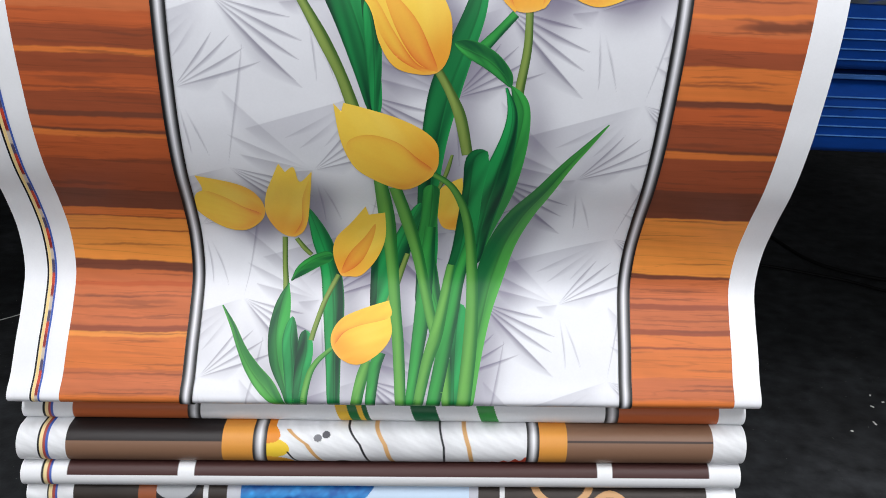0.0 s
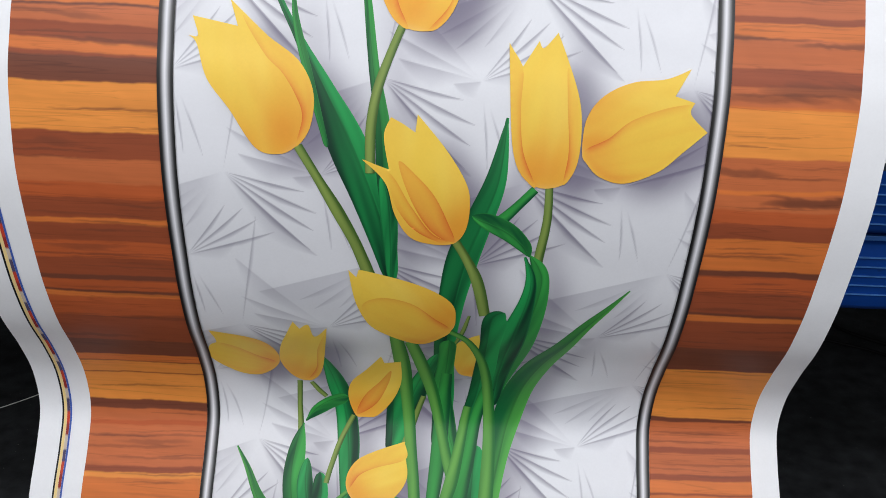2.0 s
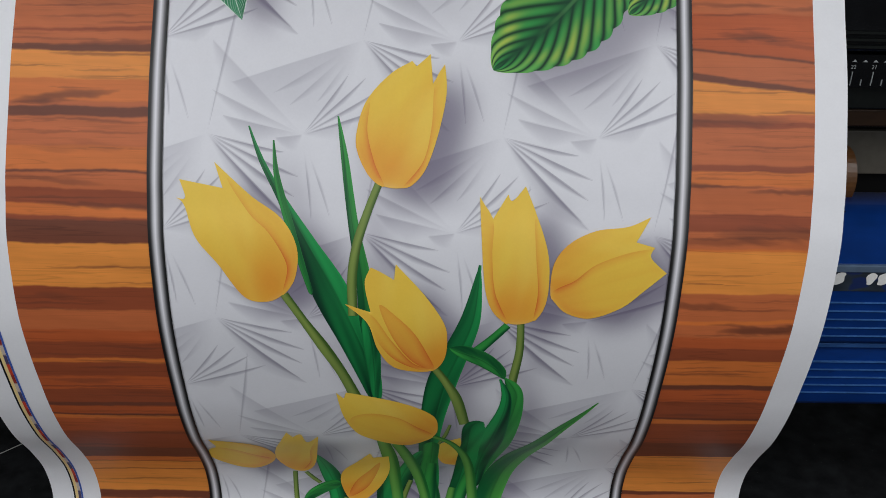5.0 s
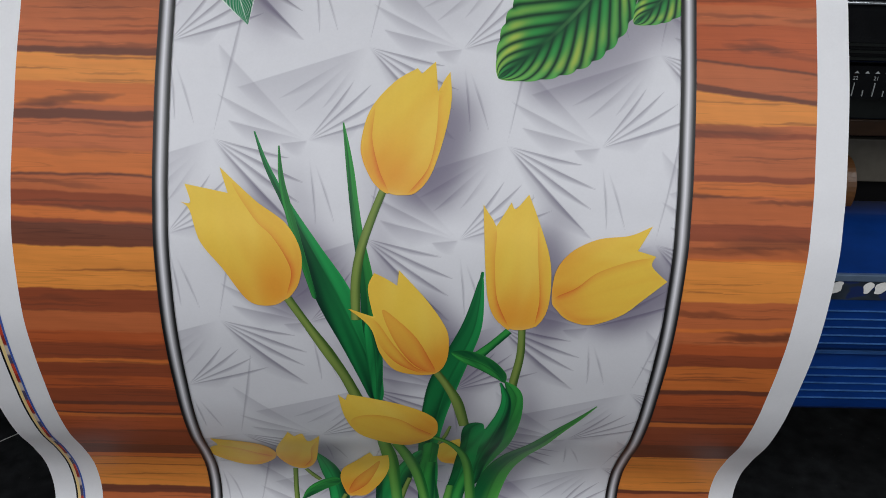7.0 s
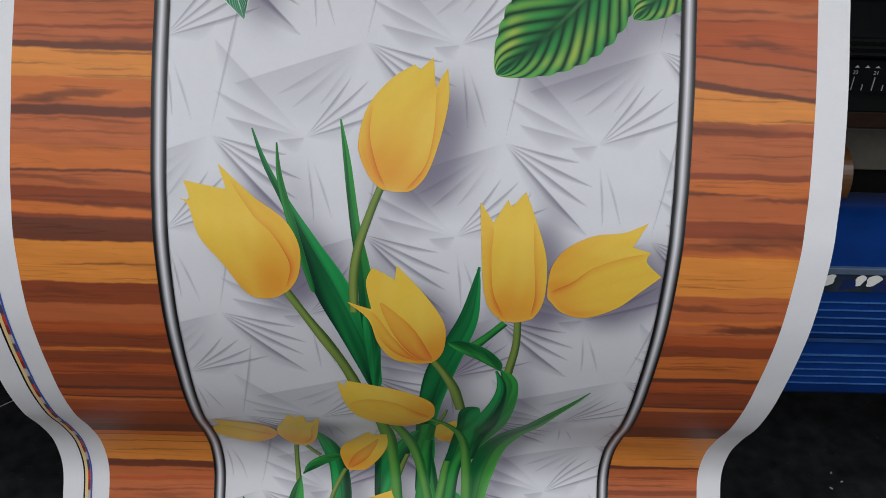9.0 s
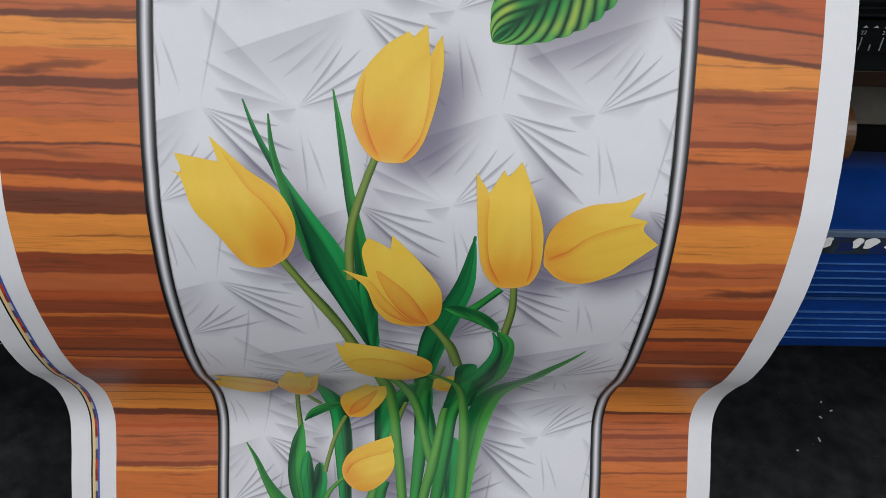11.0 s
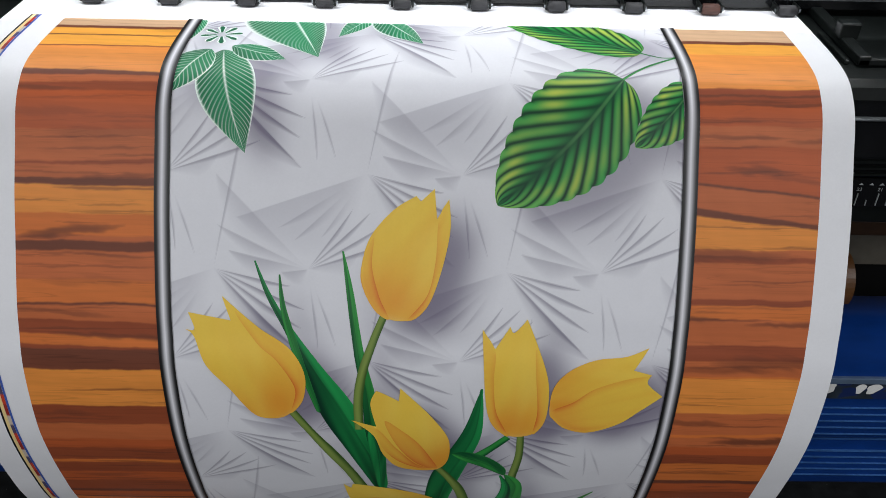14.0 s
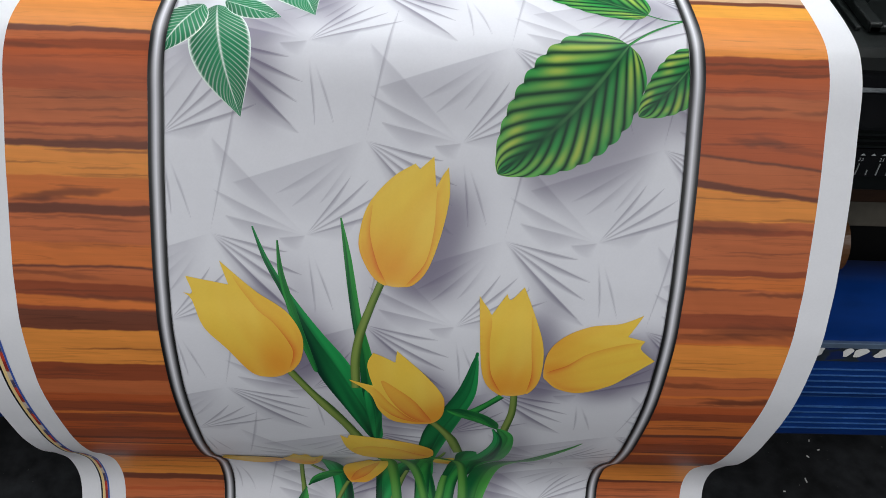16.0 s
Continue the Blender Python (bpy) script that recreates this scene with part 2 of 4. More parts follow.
def patch(name, poly, ink, lift, parent, label="", mat=None):
    """A flat printed shape within a closed outline, cut fine enough to follow the sheet's bends."""
    bm = bmesh.new()
    ring = [bm.verts.new((p[0], p[1], 0)) for p in poly]
    edges = [bm.edges.new((ring[i], ring[(i + 1) % len(ring)])) for i in range(len(ring))]
    bmesh.ops.triangle_fill(bm, edges=edges, use_beauty=True, normal=(0, 0, 1))
    lo, hi = poly.min(0), poly.max(0)
    for axis in (0, 1):
        for c in np.arange(lo[axis] + 0.0015, hi[axis], 0.0025):
            co, no = [0, 0, 0], [0, 0, 0]
            co[axis], no[axis] = c, 1
            bmesh.ops.bisect_plane(bm, geom=bm.verts[:] + bm.edges[:] + bm.faces[:], plane_co=co, plane_no=no)
    bm.verts.index_update()
    us = np.array([v.co[:2] for v in bm.verts])
    faces = [[v.index for v in f.verts][:: 1 if f.normal.z >= 0 else -1] for f in bm.faces]
    bm.free()
    return mesh_of(name, on_sheet(us[:, 0], us[:, 1], lift), faces, ink(us[:, 0], us[:, 1]), mat or INK, parent, label)


def ribbon(name, rows, ink, lift, parent, label="", cols=8, step=0.0024, soft_ends=False):
    """A printed band along a line of (u, s, width)."""
    rows = np.array(rows, float) / 1000
    mid = spline([tuple(r[:2]) for r in rows], 16)
    wide = spline([(k, r[2]) for k, r in enumerate(rows)], 16)[:, 1]
    run = np.r_[0, np.cumsum(np.linalg.norm(np.diff(mid, axis=0), axis=1))]
    n = max(4, int(run[-1] / step))
    d = np.linspace(0, run[-1], n)
    mu, ms, w = np.interp(d, run, mid[:, 0]), np.interp(d, run, mid[:, 1]), np.maximum(np.interp(d, run, wide), 0.0006)
    if soft_ends:
        for run_in in (d, d[-1] - d):
            w = w * np.sqrt(1 - np.clip(1 - run_in / (0.5 * w.max() + 0.002), 0, 1) ** 2 * (w > 0.004)) + 0.0002
    tu, ts = np.gradient(mu), np.gradient(ms)
    size = np.hypot(tu, ts) + 1e-9
    side = np.linspace(-1, 1, cols + 1)
    u = mu[:, None] - ts[:, None] / size[:, None] * w[:, None] / 2 * side
    s = ms[:, None] + tu[:, None] / size[:, None] * w[:, None] / 2 * side
    c = cols + 1
    faces = [(i * c + j, i * c + j + 1, (i + 1) * c + j + 1, (i + 1) * c + j) for i in range(n - 1) for j in range(cols)]
    along = np.repeat(np.linspace(0, 1, n), c)
    across = np.tile(side, n)
    mesh_of(name, on_sheet(u.ravel(), s.ravel(), lift), faces, ink(along, across, d.repeat(c)), INK, parent, label)
    return np.vstack([np.c_[u[:, 0], s[:, 0]], np.c_[u[::-1, -1], s[::-1, -1]]])


def wave(seed, *coords):
    """A soft random wave of the coordinates, about -1 to 1."""
    rnd = np.random.RandomState(seed)
    total = 0
    for k in range(4):
        total = total + np.sin(sum(c * rnd.uniform(0.6, 1.6) * (k + 1) for c in coords) + rnd.uniform(0, 6.28)) / (k + 1)
    return total / 2


GREENS = {"dark": (lin(2, 56, 36), lin(34, 158, 82)), "mid": (lin(6, 80, 44), lin(58, 164, 72)), "light": (lin(28, 108, 46), lin(110, 174, 78)), "olive": (lin(66, 98, 40), lin(142, 164, 82)), "blade": (lin(12, 96, 50), lin(84, 172, 72))}
seed_count = [0]


def leaf(kind, rows):
    seed_count[0] += 1
    k = seed_count[0]
    deep, pale = GREENS[kind]

    def ink(t, c, d):
        fold_at = 0.25 * np.sin(k * 1.7) + 0.12 * np.sin(t * 4 + k)
        side = np.tanh((c - fold_at) / 0.30) * (1 if k % 2 else -1)
        f = 0.52 - 0.24 * (t - 0.35) + 0.30 * side + 0.36 * wave(k + 50, c * 1.6, t * 4.5) + 0.07 * wave(k + 70, c * 3, t * 9)
        out = mixed(deep, pale, np.clip(f, 0, 1))
        out = mixed(out, np.array(deep) * 0.5, 0.40 * np.exp(-((c - fold_at + 0.10) / 0.10) ** 2))
        out = mixed(out, np.array(pale) * 1.1, 0.28 * np.exp(-((c - fold_at) / 0.035) ** 2))
        out = mixed(out, np.array(pale) * 1.2, 0.45 * np.exp(-((c - 0.97) / 0.05) ** 2))
        return mixed(out, np.array(deep) * 0.8, 0.5 * np.exp(-((c + 0.95) / 0.12) ** 2))

    cast(ribbon("printed_leaf", rows, ink, next_lift(), banner, "printed green tulip leaf", cols=26, soft_ends=True), 0.70, 0.022, -0.012)


def stem(kind, rows):
    seed_count[0] += 1
    k = seed_count[0]
    deep, pale = GREENS[kind]

    def ink(t, c, d):
        return mixed(deep, pale, 0.80 - 0.75 * (c + 0.2) ** 2 + 0.16 * wave(k, c * 2, t * 6) - 0.30 * np.clip(c, 0, 1))

    cast(ribbon("printed_stem", rows, ink, next_lift(), banner, "printed pale green tulip stem", cols=10), 0.55, 0.019, -0.010)


LEMON, YELLOW, GOLD, ORANGE, DEEP = lin(250, 222, 104), lin(245, 206, 78), lin(239, 180, 64), lin(233, 138, 56), lin(218, 100, 38)


def tulip(base, tip, outline, petals, glow=False):
    seed_count[0] += 1
    k = seed_count[0]
    b, e = np.array(base) / 1000, np.array(tip) / 1000
    axis = e - b
    length = np.hypot(*axis)
    axis /= length

    def local(u, s):
        du, ds = u - b[0], s - b[1]
        return (du * axis[0] + ds * axis[1]) / length, (-du * axis[1] + ds * axis[0]) / length

    def back(u, s):
        t, c = local(u, s)
        streak = 0.10 * wave(k, c * 34 / (0.6 + t), t * 2) + 0.22 * wave(k + 31, c * 7, t * 3)
        out = mixed(GOLD, YELLOW, 0.55 + 0.45 * t + streak)
        out = mixed(out, LEMON, np.clip(0.30 * np.exp(-((c + 0.12) / 0.14) ** 2 - ((t - 0.55) / 0.3) ** 2) + 0.22 * wave(k + 3, c * 9, t * 5), 0, 0.5))
        out = mixed(out, ORANGE, 0.42 * np.exp(-((t - 0.12) / 0.13) ** 2 - (c / 0.16) ** 2) + 0.10 * np.exp(-((np.abs(c) - 0.36) / 0.06) ** 2))
        warm = np.exp(-((t - 0.10) / 0.26) ** 2) * (0.55 + 0.35 * wave(k + 5, c * 11, t * 4)) + 0.22 * np.clip(np.abs(c) / 0.42, 0, 1) ** 4
        out = mixed(out, lin(234, 156, 50), np.clip(warm, 0, 0.75))
        return mixed(out, lin(240, 226, 170), 0.15 * np.exp(-((t + 0.01) / 0.03) ** 2))

    def front(p, warm):

        def ink(u, s):
            t, c = local(u, s)
            gap = np.min(np.hypot(u[:, None] - p[None, :, 0], s[:, None] - p[None, :, 1]), axis=1)
            rim = np.min(np.hypot(u[:, None] - poly[None, :, 0], s[:, None] - poly[None, :, 1]), axis=1)
            inner = np.clip((rim - 0.002) / 0.006, 0, 1)
            near, line = np.exp(-(gap / 0.0060) ** 2) * inner, np.exp(-(gap / 0.0013) ** 2) * inner
            streak = 0.14 * wave(k + 9, c * 40 / (0.6 + t), t * 2) + 0.15 * wave(k + 41, c * 8, t * 4)
            out = mixed(GOLD, YELLOW, 0.30 + 0.6 * t + streak)
            if warm:
                out = mixed(out, ORANGE, 0.50 - 0.35 * t + streak)
            out = mixed(out, ORANGE, 0.50 * near * (1.1 - 0.8 * np.clip(t, 0, 1)) + 0.30 * np.exp(-((t - 0.10) / 0.15) ** 2))
            return mixed(out, DEEP, line * (0.16 + 0.40 * np.exp(-((t - 0.18) / 0.25) ** 2)) + 0.28 * near * np.exp(-((t - 0.16) / 0.14) ** 2))
        return ink

    poly = spline(np_rows(outline), 8, True)
    cast(poly, 0.85)
    ob = patch("printed_tulip", poly, back, next_lift(), banner, "printed yellow tulip flower")
    for k_petal, petal in enumerate(petals):
        p = spline(np_rows(petal), 8, True)
        patch("printed_petal", p, front(spline(np_rows(petal), 60, True), glow and k_petal == 0), next_lift(), ob, "printed overlapping golden petal")


def np_rows(rows):
    return [(r[0] / 1000, r[1] / 1000, *(r[2:])) for r in rows]


def leaf_blade(kind, base, tip, left, right, bend):
    """A broad printed leaf: ribbed yellow-green, or green with fine white veins and rim."""
    b, e = np.array(base) / 1000, np.array(tip) / 1000
    axis = e - b
    length = np.hypot(*axis)
    axis /= length
    normal = np.array((-axis[1], axis[0]))
    n, c = 220, 64
    t = np.linspace(0, 1, n)[:, None]
    q = np.linspace(-1, 1, c)[None, :]
    ribs = 10 if length > 0.15 else 7
    slant = 0.33
    if kind == "ribbed":
        form = np.clip(t, 1e-6, 1) ** 0.42 * (1 - t) ** 0.74 / 0.462
        edge = (t * ribs - ribs * slant) % 1
        form = form * (1 + 0.06 * (np.abs(np.sin(np.pi * edge)) - 0.6) * np.abs(q) ** 6)
    else:
        form = np.sin(np.pi * t ** 0.72) ** 0.95
    w = np.where(q > 0, left, right) / 1000 * form * np.abs(q)
    curl = bend / 1000 * np.sin(np.pi * t)
    lean = 0.05 * length * np.abs(q) * np.sin(np.pi * t) * (1 - t) ** 0.5
    u = b[0] + axis[0] * (t * length + lean) - normal[0] * (np.sign(q) * -w - curl)
    s = b[1] + axis[1] * (t * length + lean) - normal[1] * (np.sign(q) * -w - curl)
    tt, qq = np.broadcast_to(t, u.shape), np.broadcast_to(q, u.shape)
    if kind == "ribbed":
        phase = (tt * ribs - np.abs(qq) ** 0.9 * ribs * slant) % 1
        ridge = np.sin(np.pi * phase) ** 1.1
        out = mixed(lin(2, 54, 34), lin(46, 156, 74), ridge * 1.15 * (0.72 + 0.28 * np.abs(qq)))
        spot = np.exp(-((np.abs(qq) - 0.66 + 0.12 * np.sin(tt * 17)) / 0.24) ** 2)
        out = mixed(out, lin(198, 204, 84), ridge ** 2.0 * spot * (0.62 + 0.36 * np.sin(tt * 11 + qq * 2)) * np.where(qq < 0, 0.9, 0.7))
        out = mixed(out, lin(132, 200, 96), ridge * np.clip((tt - 0.62) / 0.3, 0, 1) * np.clip((np.abs(qq) - 0.35) / 0.5, 0, 1) * 0.6)
        out = mixed(out, lin(3, 44, 28), 0.92 * np.exp(-((phase - 1.0) / 0.12) ** 2) + 0.92 * np.exp(-(phase / 0.08) ** 2))
        out = mixed(out, lin(4, 66, 40), 0.85 * np.exp(-(qq / 0.17) ** 2))
        out = mixed(out, lin(104, 172, 98), 0.8 * np.exp(-(qq / 0.017) ** 2) * np.clip((0.7 - tt) / 0.3, 0, 1))
    else:
        count = length / 0.0066
        phase = (tt * count - np.abs(qq) ** 0.9 * count * 0.22) % 1
        out = mixed(lin(6, 92, 58), lin(22, 132, 86), 0.5 + 0.5 * np.sin(tt * 2.5 + qq * 1.5))
        white = np.clip(np.exp(-((phase - 0.5) / 0.11) ** 2) * 0.72 * (0.4 + 0.6 * np.abs(qq)) + np.exp(-(qq / 0.035) ** 2) * 0.9 + 1.3 * np.exp(-((np.abs(qq) - 1) / 0.06) ** 2), 0, 1)
        out = mixed(out, lin(226, 240, 232), white)
    idx = np.arange(n * c).reshape(n, c)
    quads = np.stack([idx[:-1, :-1], idx[:-1, 1:], idx[1:, 1:], idx[1:, :-1]], -1).reshape(-1, 4)
    uc, sc = u.ravel()[quads].mean(1), s.ravel()[quads].mean(1)
    quads = quads[(sc < S_PRINT) & (uc > -0.303) & (uc < 0.262)]
    used = np.unique(quads)
    remap = np.zeros(n * c, int)
    remap[used] = np.arange(len(used))
    verts = on_sheet(u.ravel()[used], s.ravel()[used], next_lift())
    label = "printed ribbed yellow-green leaf" if kind == "ribbed" else "printed green leaf with white veins"
    mesh_of("printed_leaf", verts, remap[quads].tolist(), out.reshape(-1, 3)[used], INK, banner, label)
    cast(np.vstack([np.c_[u[:, 0], s[:, 0]], np.c_[u[::-1, -1], s[::-1, -1]]]), 0.65)


# wood borders: boards from the bottom up, each with its top edge in millimetres, its tone and the slant of that edge
TONES = {"b": lin(234, 147, 67), "y": lin(236, 164, 66), "o": lin(214, 118, 57), "m": lin(195, 106, 62), "r": lin(186, 91, 49), "d": lin(152, 76, 47), "k": lin(118, 66, 48), "t": lin(204, 168, 134)}
LEFT_BOARDS = [(50, "r", 0), (84, "m", 0), (126, "o", 0), (133, "b", 0), (141, "d", 0), (160, "m", 0), (193, "m", 0), (199, "r", 2), (214, "m", -2), (227, "k", -3), (272, "b", 0), (274, "d", 0), (295, "b", 0), (297, "d", 0), (311, "o", 2), (345, "k", 0), (397, "d", 0), (430, "r", 0), (437, "o", -3),
               (441, "k", -2), (457, "r", 0), (464, "k", 0), (488, "d", 0), (511, "r", 0), (534, "d", 0), (541, "o", 2), (566, "d", 0), (584, "r", 0), (612, "m", 0), (641, "d", 0), (693, "b", 0), (719, "k", -3), (723, "d", -6), (735, "o", -8), (753, "d", -6), (771, "m", 0), (774, "k", 0), (800, "o", 0), (832, "m", 0),
               (843, "k", 0), (849, "m", 0), (873, "o", 0), (904, "b", 0), (912, "k", 2), (927, "m", 2), (931, "d", 5), (965, "m", 0), (1008, "r", 0), (1019, "d", 3), (1028, "m", 0), (1035, "k", -4), (1084, "b", 0), (1087, "d", 0), (1114, "y", 0), (1117, "k", 0), (1136, "y", 0), (1144, "k", 0), (1175, "t", 0)]
RIGHT_BOARDS = [(50, "r", 0), (80, "m", 0), (119, "o", 0), (122, "d", 0), (139, "o", 0), (147, "d", 0), (176, "m", 0), (184, "d", 0), (204, "m", 0), (221, "m", 0), (227, "k", -4), (328, "b", 0), (380, "k", 0), (430, "d", 0), (439, "o", -3), (443, "k", -3), (476, "d", 0), (498, "r", 0), (506, "k", 0), (547, "o", 0), (566, "d", 0), (582, "r", 0), (601, "m", 4),
                (606, "o", 4), (641, "m", 0), (692, "b", 0), (695, "o", 0), (715, "m", 0), (734, "d", 0), (765, "m", 0), (781, "o", 0), (788, "d", 0), (829, "m", 0), (836, "d", -2), (844, "m", 0), (874, "b", -14), (881, "k", -18), (908, "m", -14), (911, "k", -14), (958, "r", 0), (980, "m", 0), (1003, "r", 0), (1024, "d", 0), (1090, "b", 0), (1120, "y", 0), (1129, "k", 0), (1175, "t", 0)]
# dark feathered streaks: from and to across the border, height in millimetres, half thickness, slant and strength
LEFT_WISPS = [(-0.2, 1.2, 180, 1.5, 1, 0.45), (-0.2, 0.9, 166, 2.0, 2, 0.4), (0.1, 1.2, 152, 1.6, -1, 0.4), (0.3, 0.9, 106, 2, -8, 0.25), (-0.2, 1.2, 78, 1.5, 0, 0.4), (0.0, 0.8, 856, 5, 18, 0.75), (0.0, 0.5, 849, 3, 6, 0.5), (0.3, 1.1, 912, 3, 8, 0.6), (-0.2, 0.7, 760, 3, -14, 0.5), (0.2, 1.2, 736, 3, -8, 0.6), (0.1, 0.7, 504, 4, 3, 0.5), (0.0, 0.5, 628, 5, 2, 0.5), (0.2, 0.9, 172, 3, 0, 0.4), (-0.2, 0.5, 1010, 2.5, -4, 0.6), (0.2, 1.2, 962, 6, 0, 0.3), (-0.2, 0.6, 985, 5, 2, 0.3),
              (0.1, 0.9, 798, 5, 2, 0.25), (0.4, 1.2, 397, 3, 2, 0.5), (-0.2, 0.6, 356, 4, 2, 0.6), (0.2, 0.9, 665, 1.0, 1, 0.5)]
RIGHT_WISPS = [(-0.2, 0.9, 192, 1.5, 1, 0.45), (0.1, 1.2, 160, 1.5, 0, 0.35), (0.2, 0.6, 96, 1.5, -8, 0.3), (-0.2, 1.2, 1015, 1.5, 1, 0.85), (-0.2, 0.8, 1008, 2.0, 3, 0.6), (0.5, 1.2, 1004, 1.8, 2, 0.6), (0.35, 1.2, 592, 6, 6, 0.85), (0.25, 0.7, 600, 2, -4, 0.5), (-0.2, 0.5, 624, 4, -3, 0.6), (0.45, 1.2, 759, 3, 2, 0.7), (-0.2, 0.4, 762, 2.5, -8, 0.7), (0.2, 1.2, 712, 8, 2, 0.55), (-0.2, 0.8, 703, 4, 0, 0.45), (0.2, 0.85, 931, 5, -10, 0.6), (0.5, 1.2, 924, 2.5, -8, 0.4), (0.7, 1.2, 962, 3, 8, 0.5), (-0.2, 0.7, 967, 2.5, -3, 0.5),
               (-0.2, 0.6, 986, 3, 1, 0.4), (0.3, 0.42, 1001, 3, 30, 0.6), (-0.2, 0.8, 838, 7, 3, 0.45), (0.1, 0.8, 362, 3, 0, 0.5), (0.3, 0.8, 352, 1.2, 3, 0.4), (0.7, 0.9, 265, 1.6, 2, 0.7), (0.2, 0.4, 166, 1.5, 0, 0.5), (0.6, 0.95, 1038, 1, -3, 0.5), (0.1, 0.5, 1046, 1, 0, 0.35), (0.0, 0.6, 450, 3, 2, 0.5)]


def wood_border(u0, u1, boards, wisps, seed, taper=0.0):
    x = np.linspace(0, 1, 72)[None, :]
    ss = np.arange(LENGTH[0] + 0.002, S_PRINT, 0.0012)
    mm = ss[:, None] * 1000 + 1.3 * wave(seed, x * 5, ss[:, None] * 18) + 0.5 * wave(seed + 1, x * 19, ss[:, None] * 60)
    ink = np.tile(np.array(TONES["o"]), (len(ss), 72, 1))
    for (low, below, slant), (top, tone, nxt) in zip(boards, boards[1:]):
        ink = mixed(ink, np.array(TONES[tone]), np.clip((mm - low - slant * (x - 0.5)) / 1.8 + 0.5, 0, 1))
    streak = 1 + 0.06 * wave(seed + 2, x * 2.2, mm * 0.11) + 0.03 * wave(seed + 3, x * 4, mm * 0.75) + 0.035 * wave(seed + 4, x * 9, mm * 0.07)
    ink = ink * streak[..., None]
    rnd = random.Random(seed)
    fine = [(a, a + rnd.uniform(0.45, 1.1), rnd.uniform(30, 1020), rnd.uniform(0.8, 1.6), rnd.uniform(-4, 4), rnd.uniform(0.25, 0.6)) for a in [rnd.uniform(-0.3, 0.6) for _ in range(70)]]
    for x0, x1, at, half, slant, strength in wisps + fine:
        fade = np.clip((x - x0) / 0.22, 0, 1) * np.clip((x1 - x) / 0.22, 0, 1)
        ragged = 1 + 0.5 * wave(seed + int(at), x * 14, mm * 0.3)
        d = (mm - at - slant * (x - 0.5)) / (half * (0.35 + 0.65 * fade) * ragged.clip(0.5))
        ink = mixed(ink, np.array(TONES["k"]) * 0.85, strength * np.exp(-d ** 4) * fade ** 0.5)
    left = u0 + taper * np.clip((ss - 0.6) / 0.25, 0, 1)[:, None]
    us = left + (u1 - left) * x
    verts = on_sheet((us + drift(ss)[:, None]).ravel(), np.repeat(ss, 72), 0.00025)
    idx = np.arange(len(ss) * 72).reshape(len(ss), 72)
    faces = np.stack([idx[:-1, :-1], idx[:-1, 1:], idx[1:, 1:], idx[1:, :-1]], -1).reshape(-1, 4)
    mesh_of("printed_wood_border", verts, faces.tolist(), ink.reshape(-1, 3), WOOD_INK, banner, "printed orange-brown wood plank border")


wood_border(-0.477, -0.320, LEFT_BOARDS, LEFT_WISPS, 3, 0.006)
wood_border(0.275, 0.410, RIGHT_BOARDS, RIGHT_WISPS, 8)


def chrome_line(u):
    def ink(t, c, d):
        stops = [-1, -0.86, -0.70, -0.46, -0.22, 0.0, 0.20, 0.42, 0.62, 0.74, 1]
        grey = [0.012, 0.008, 0.03, 0.20, 0.52, 0.80, 0.62, 0.24, 0.04, 0.006, 0.008]
        g = np.interp(c, stops, grey)
        return np.stack([g, g, g * 1.06], -1)
    rows = [(u + 1000 * float(drift(s / 1000)), s, 17.0) for s in np.linspace(LENGTH[0] * 1000 + 3, S_PRINT * 1000, 30)]
    ribbon("printed_chrome_line", rows, ink, 0.0018, banner, "printed chrome tube line", cols=26)


leaf("dark", [(48, 673, 2.4), (40, 608, 21.6), (24, 557, 30.0), (8, 506, 36.0), (-3, 437, 30.0), (-8, 353, 25.2), (-6, 247, 27.2), (-10, 168, 21.0)])
leaf("dark", [(-16, 341, 9.8), (-36, 276, 25.2), (-53, 215, 27.2), (-66, 172, 14.0)])
leaf("dark", [(-57, 295, 14.0), (-64, 257, 28.8), (-67, 206, 28.8), (-71, 160, 19.2)])
leaf("dark", [(-161, 325, 4.2), (-148, 272, 24.0), (-137, 228, 26.6), (-130, 174, 28.8), (-127, 112, 21.0), (-121, 26, 15.4)])
leaf("dark", [(-207, 824, 1.4), (-193, 787, 5.4), (-170, 743, 9.6), (-145, 694, 24.0), (-121, 641, 40.6), (-98, 583, 37.2), (-82, 530, 30.8), (-71, 468, 14.0)])
leaf("mid", [(-180, 809, 1.4), (-177, 775, 5.6), (-170, 743, 8.4), (-158, 700, 8.4), (-141, 634, 4.8)])
leaf("mid", [(-110, 836, 1.4), (-102, 788, 7.8), (-93, 720, 10.8), (-83, 662, 15.6), (-77, 599, 21.0), (-71, 520, 11.2)])
leaf("dark", [(-83, 606, 6.0), (-76, 567, 18.2), (-73, 520, 15.4), (-73, 475, 7.0)])
stem("olive", [(-32, 249, 7.0), (-45, 207, 8.4), (-55, 176, 11.2)])
stem("olive", [(20, 423, 3.6), (14, 396, 5.6), (5, 367, 4.2)])
tulip((25, 293), (21, 387),
      [(11, 300), (4, 332), (7, 367), (22, 382), (34, 389, 1), (39, 339), (36, 297), (25, 292)],
      [])
stem("mid", [(82, 597, 9.6), (63, 575, 10.8), (46, 556, 14.0)])
stem("olive", [(97, 600, 8.4), (98, 559, 9.6), (93, 509, 10.8), (92, 468, 9.6)])
stem("olive", [(-2, 532, 9.6), (13, 506, 10.8), (27, 474, 14.0), (38, 424, 13.2)])
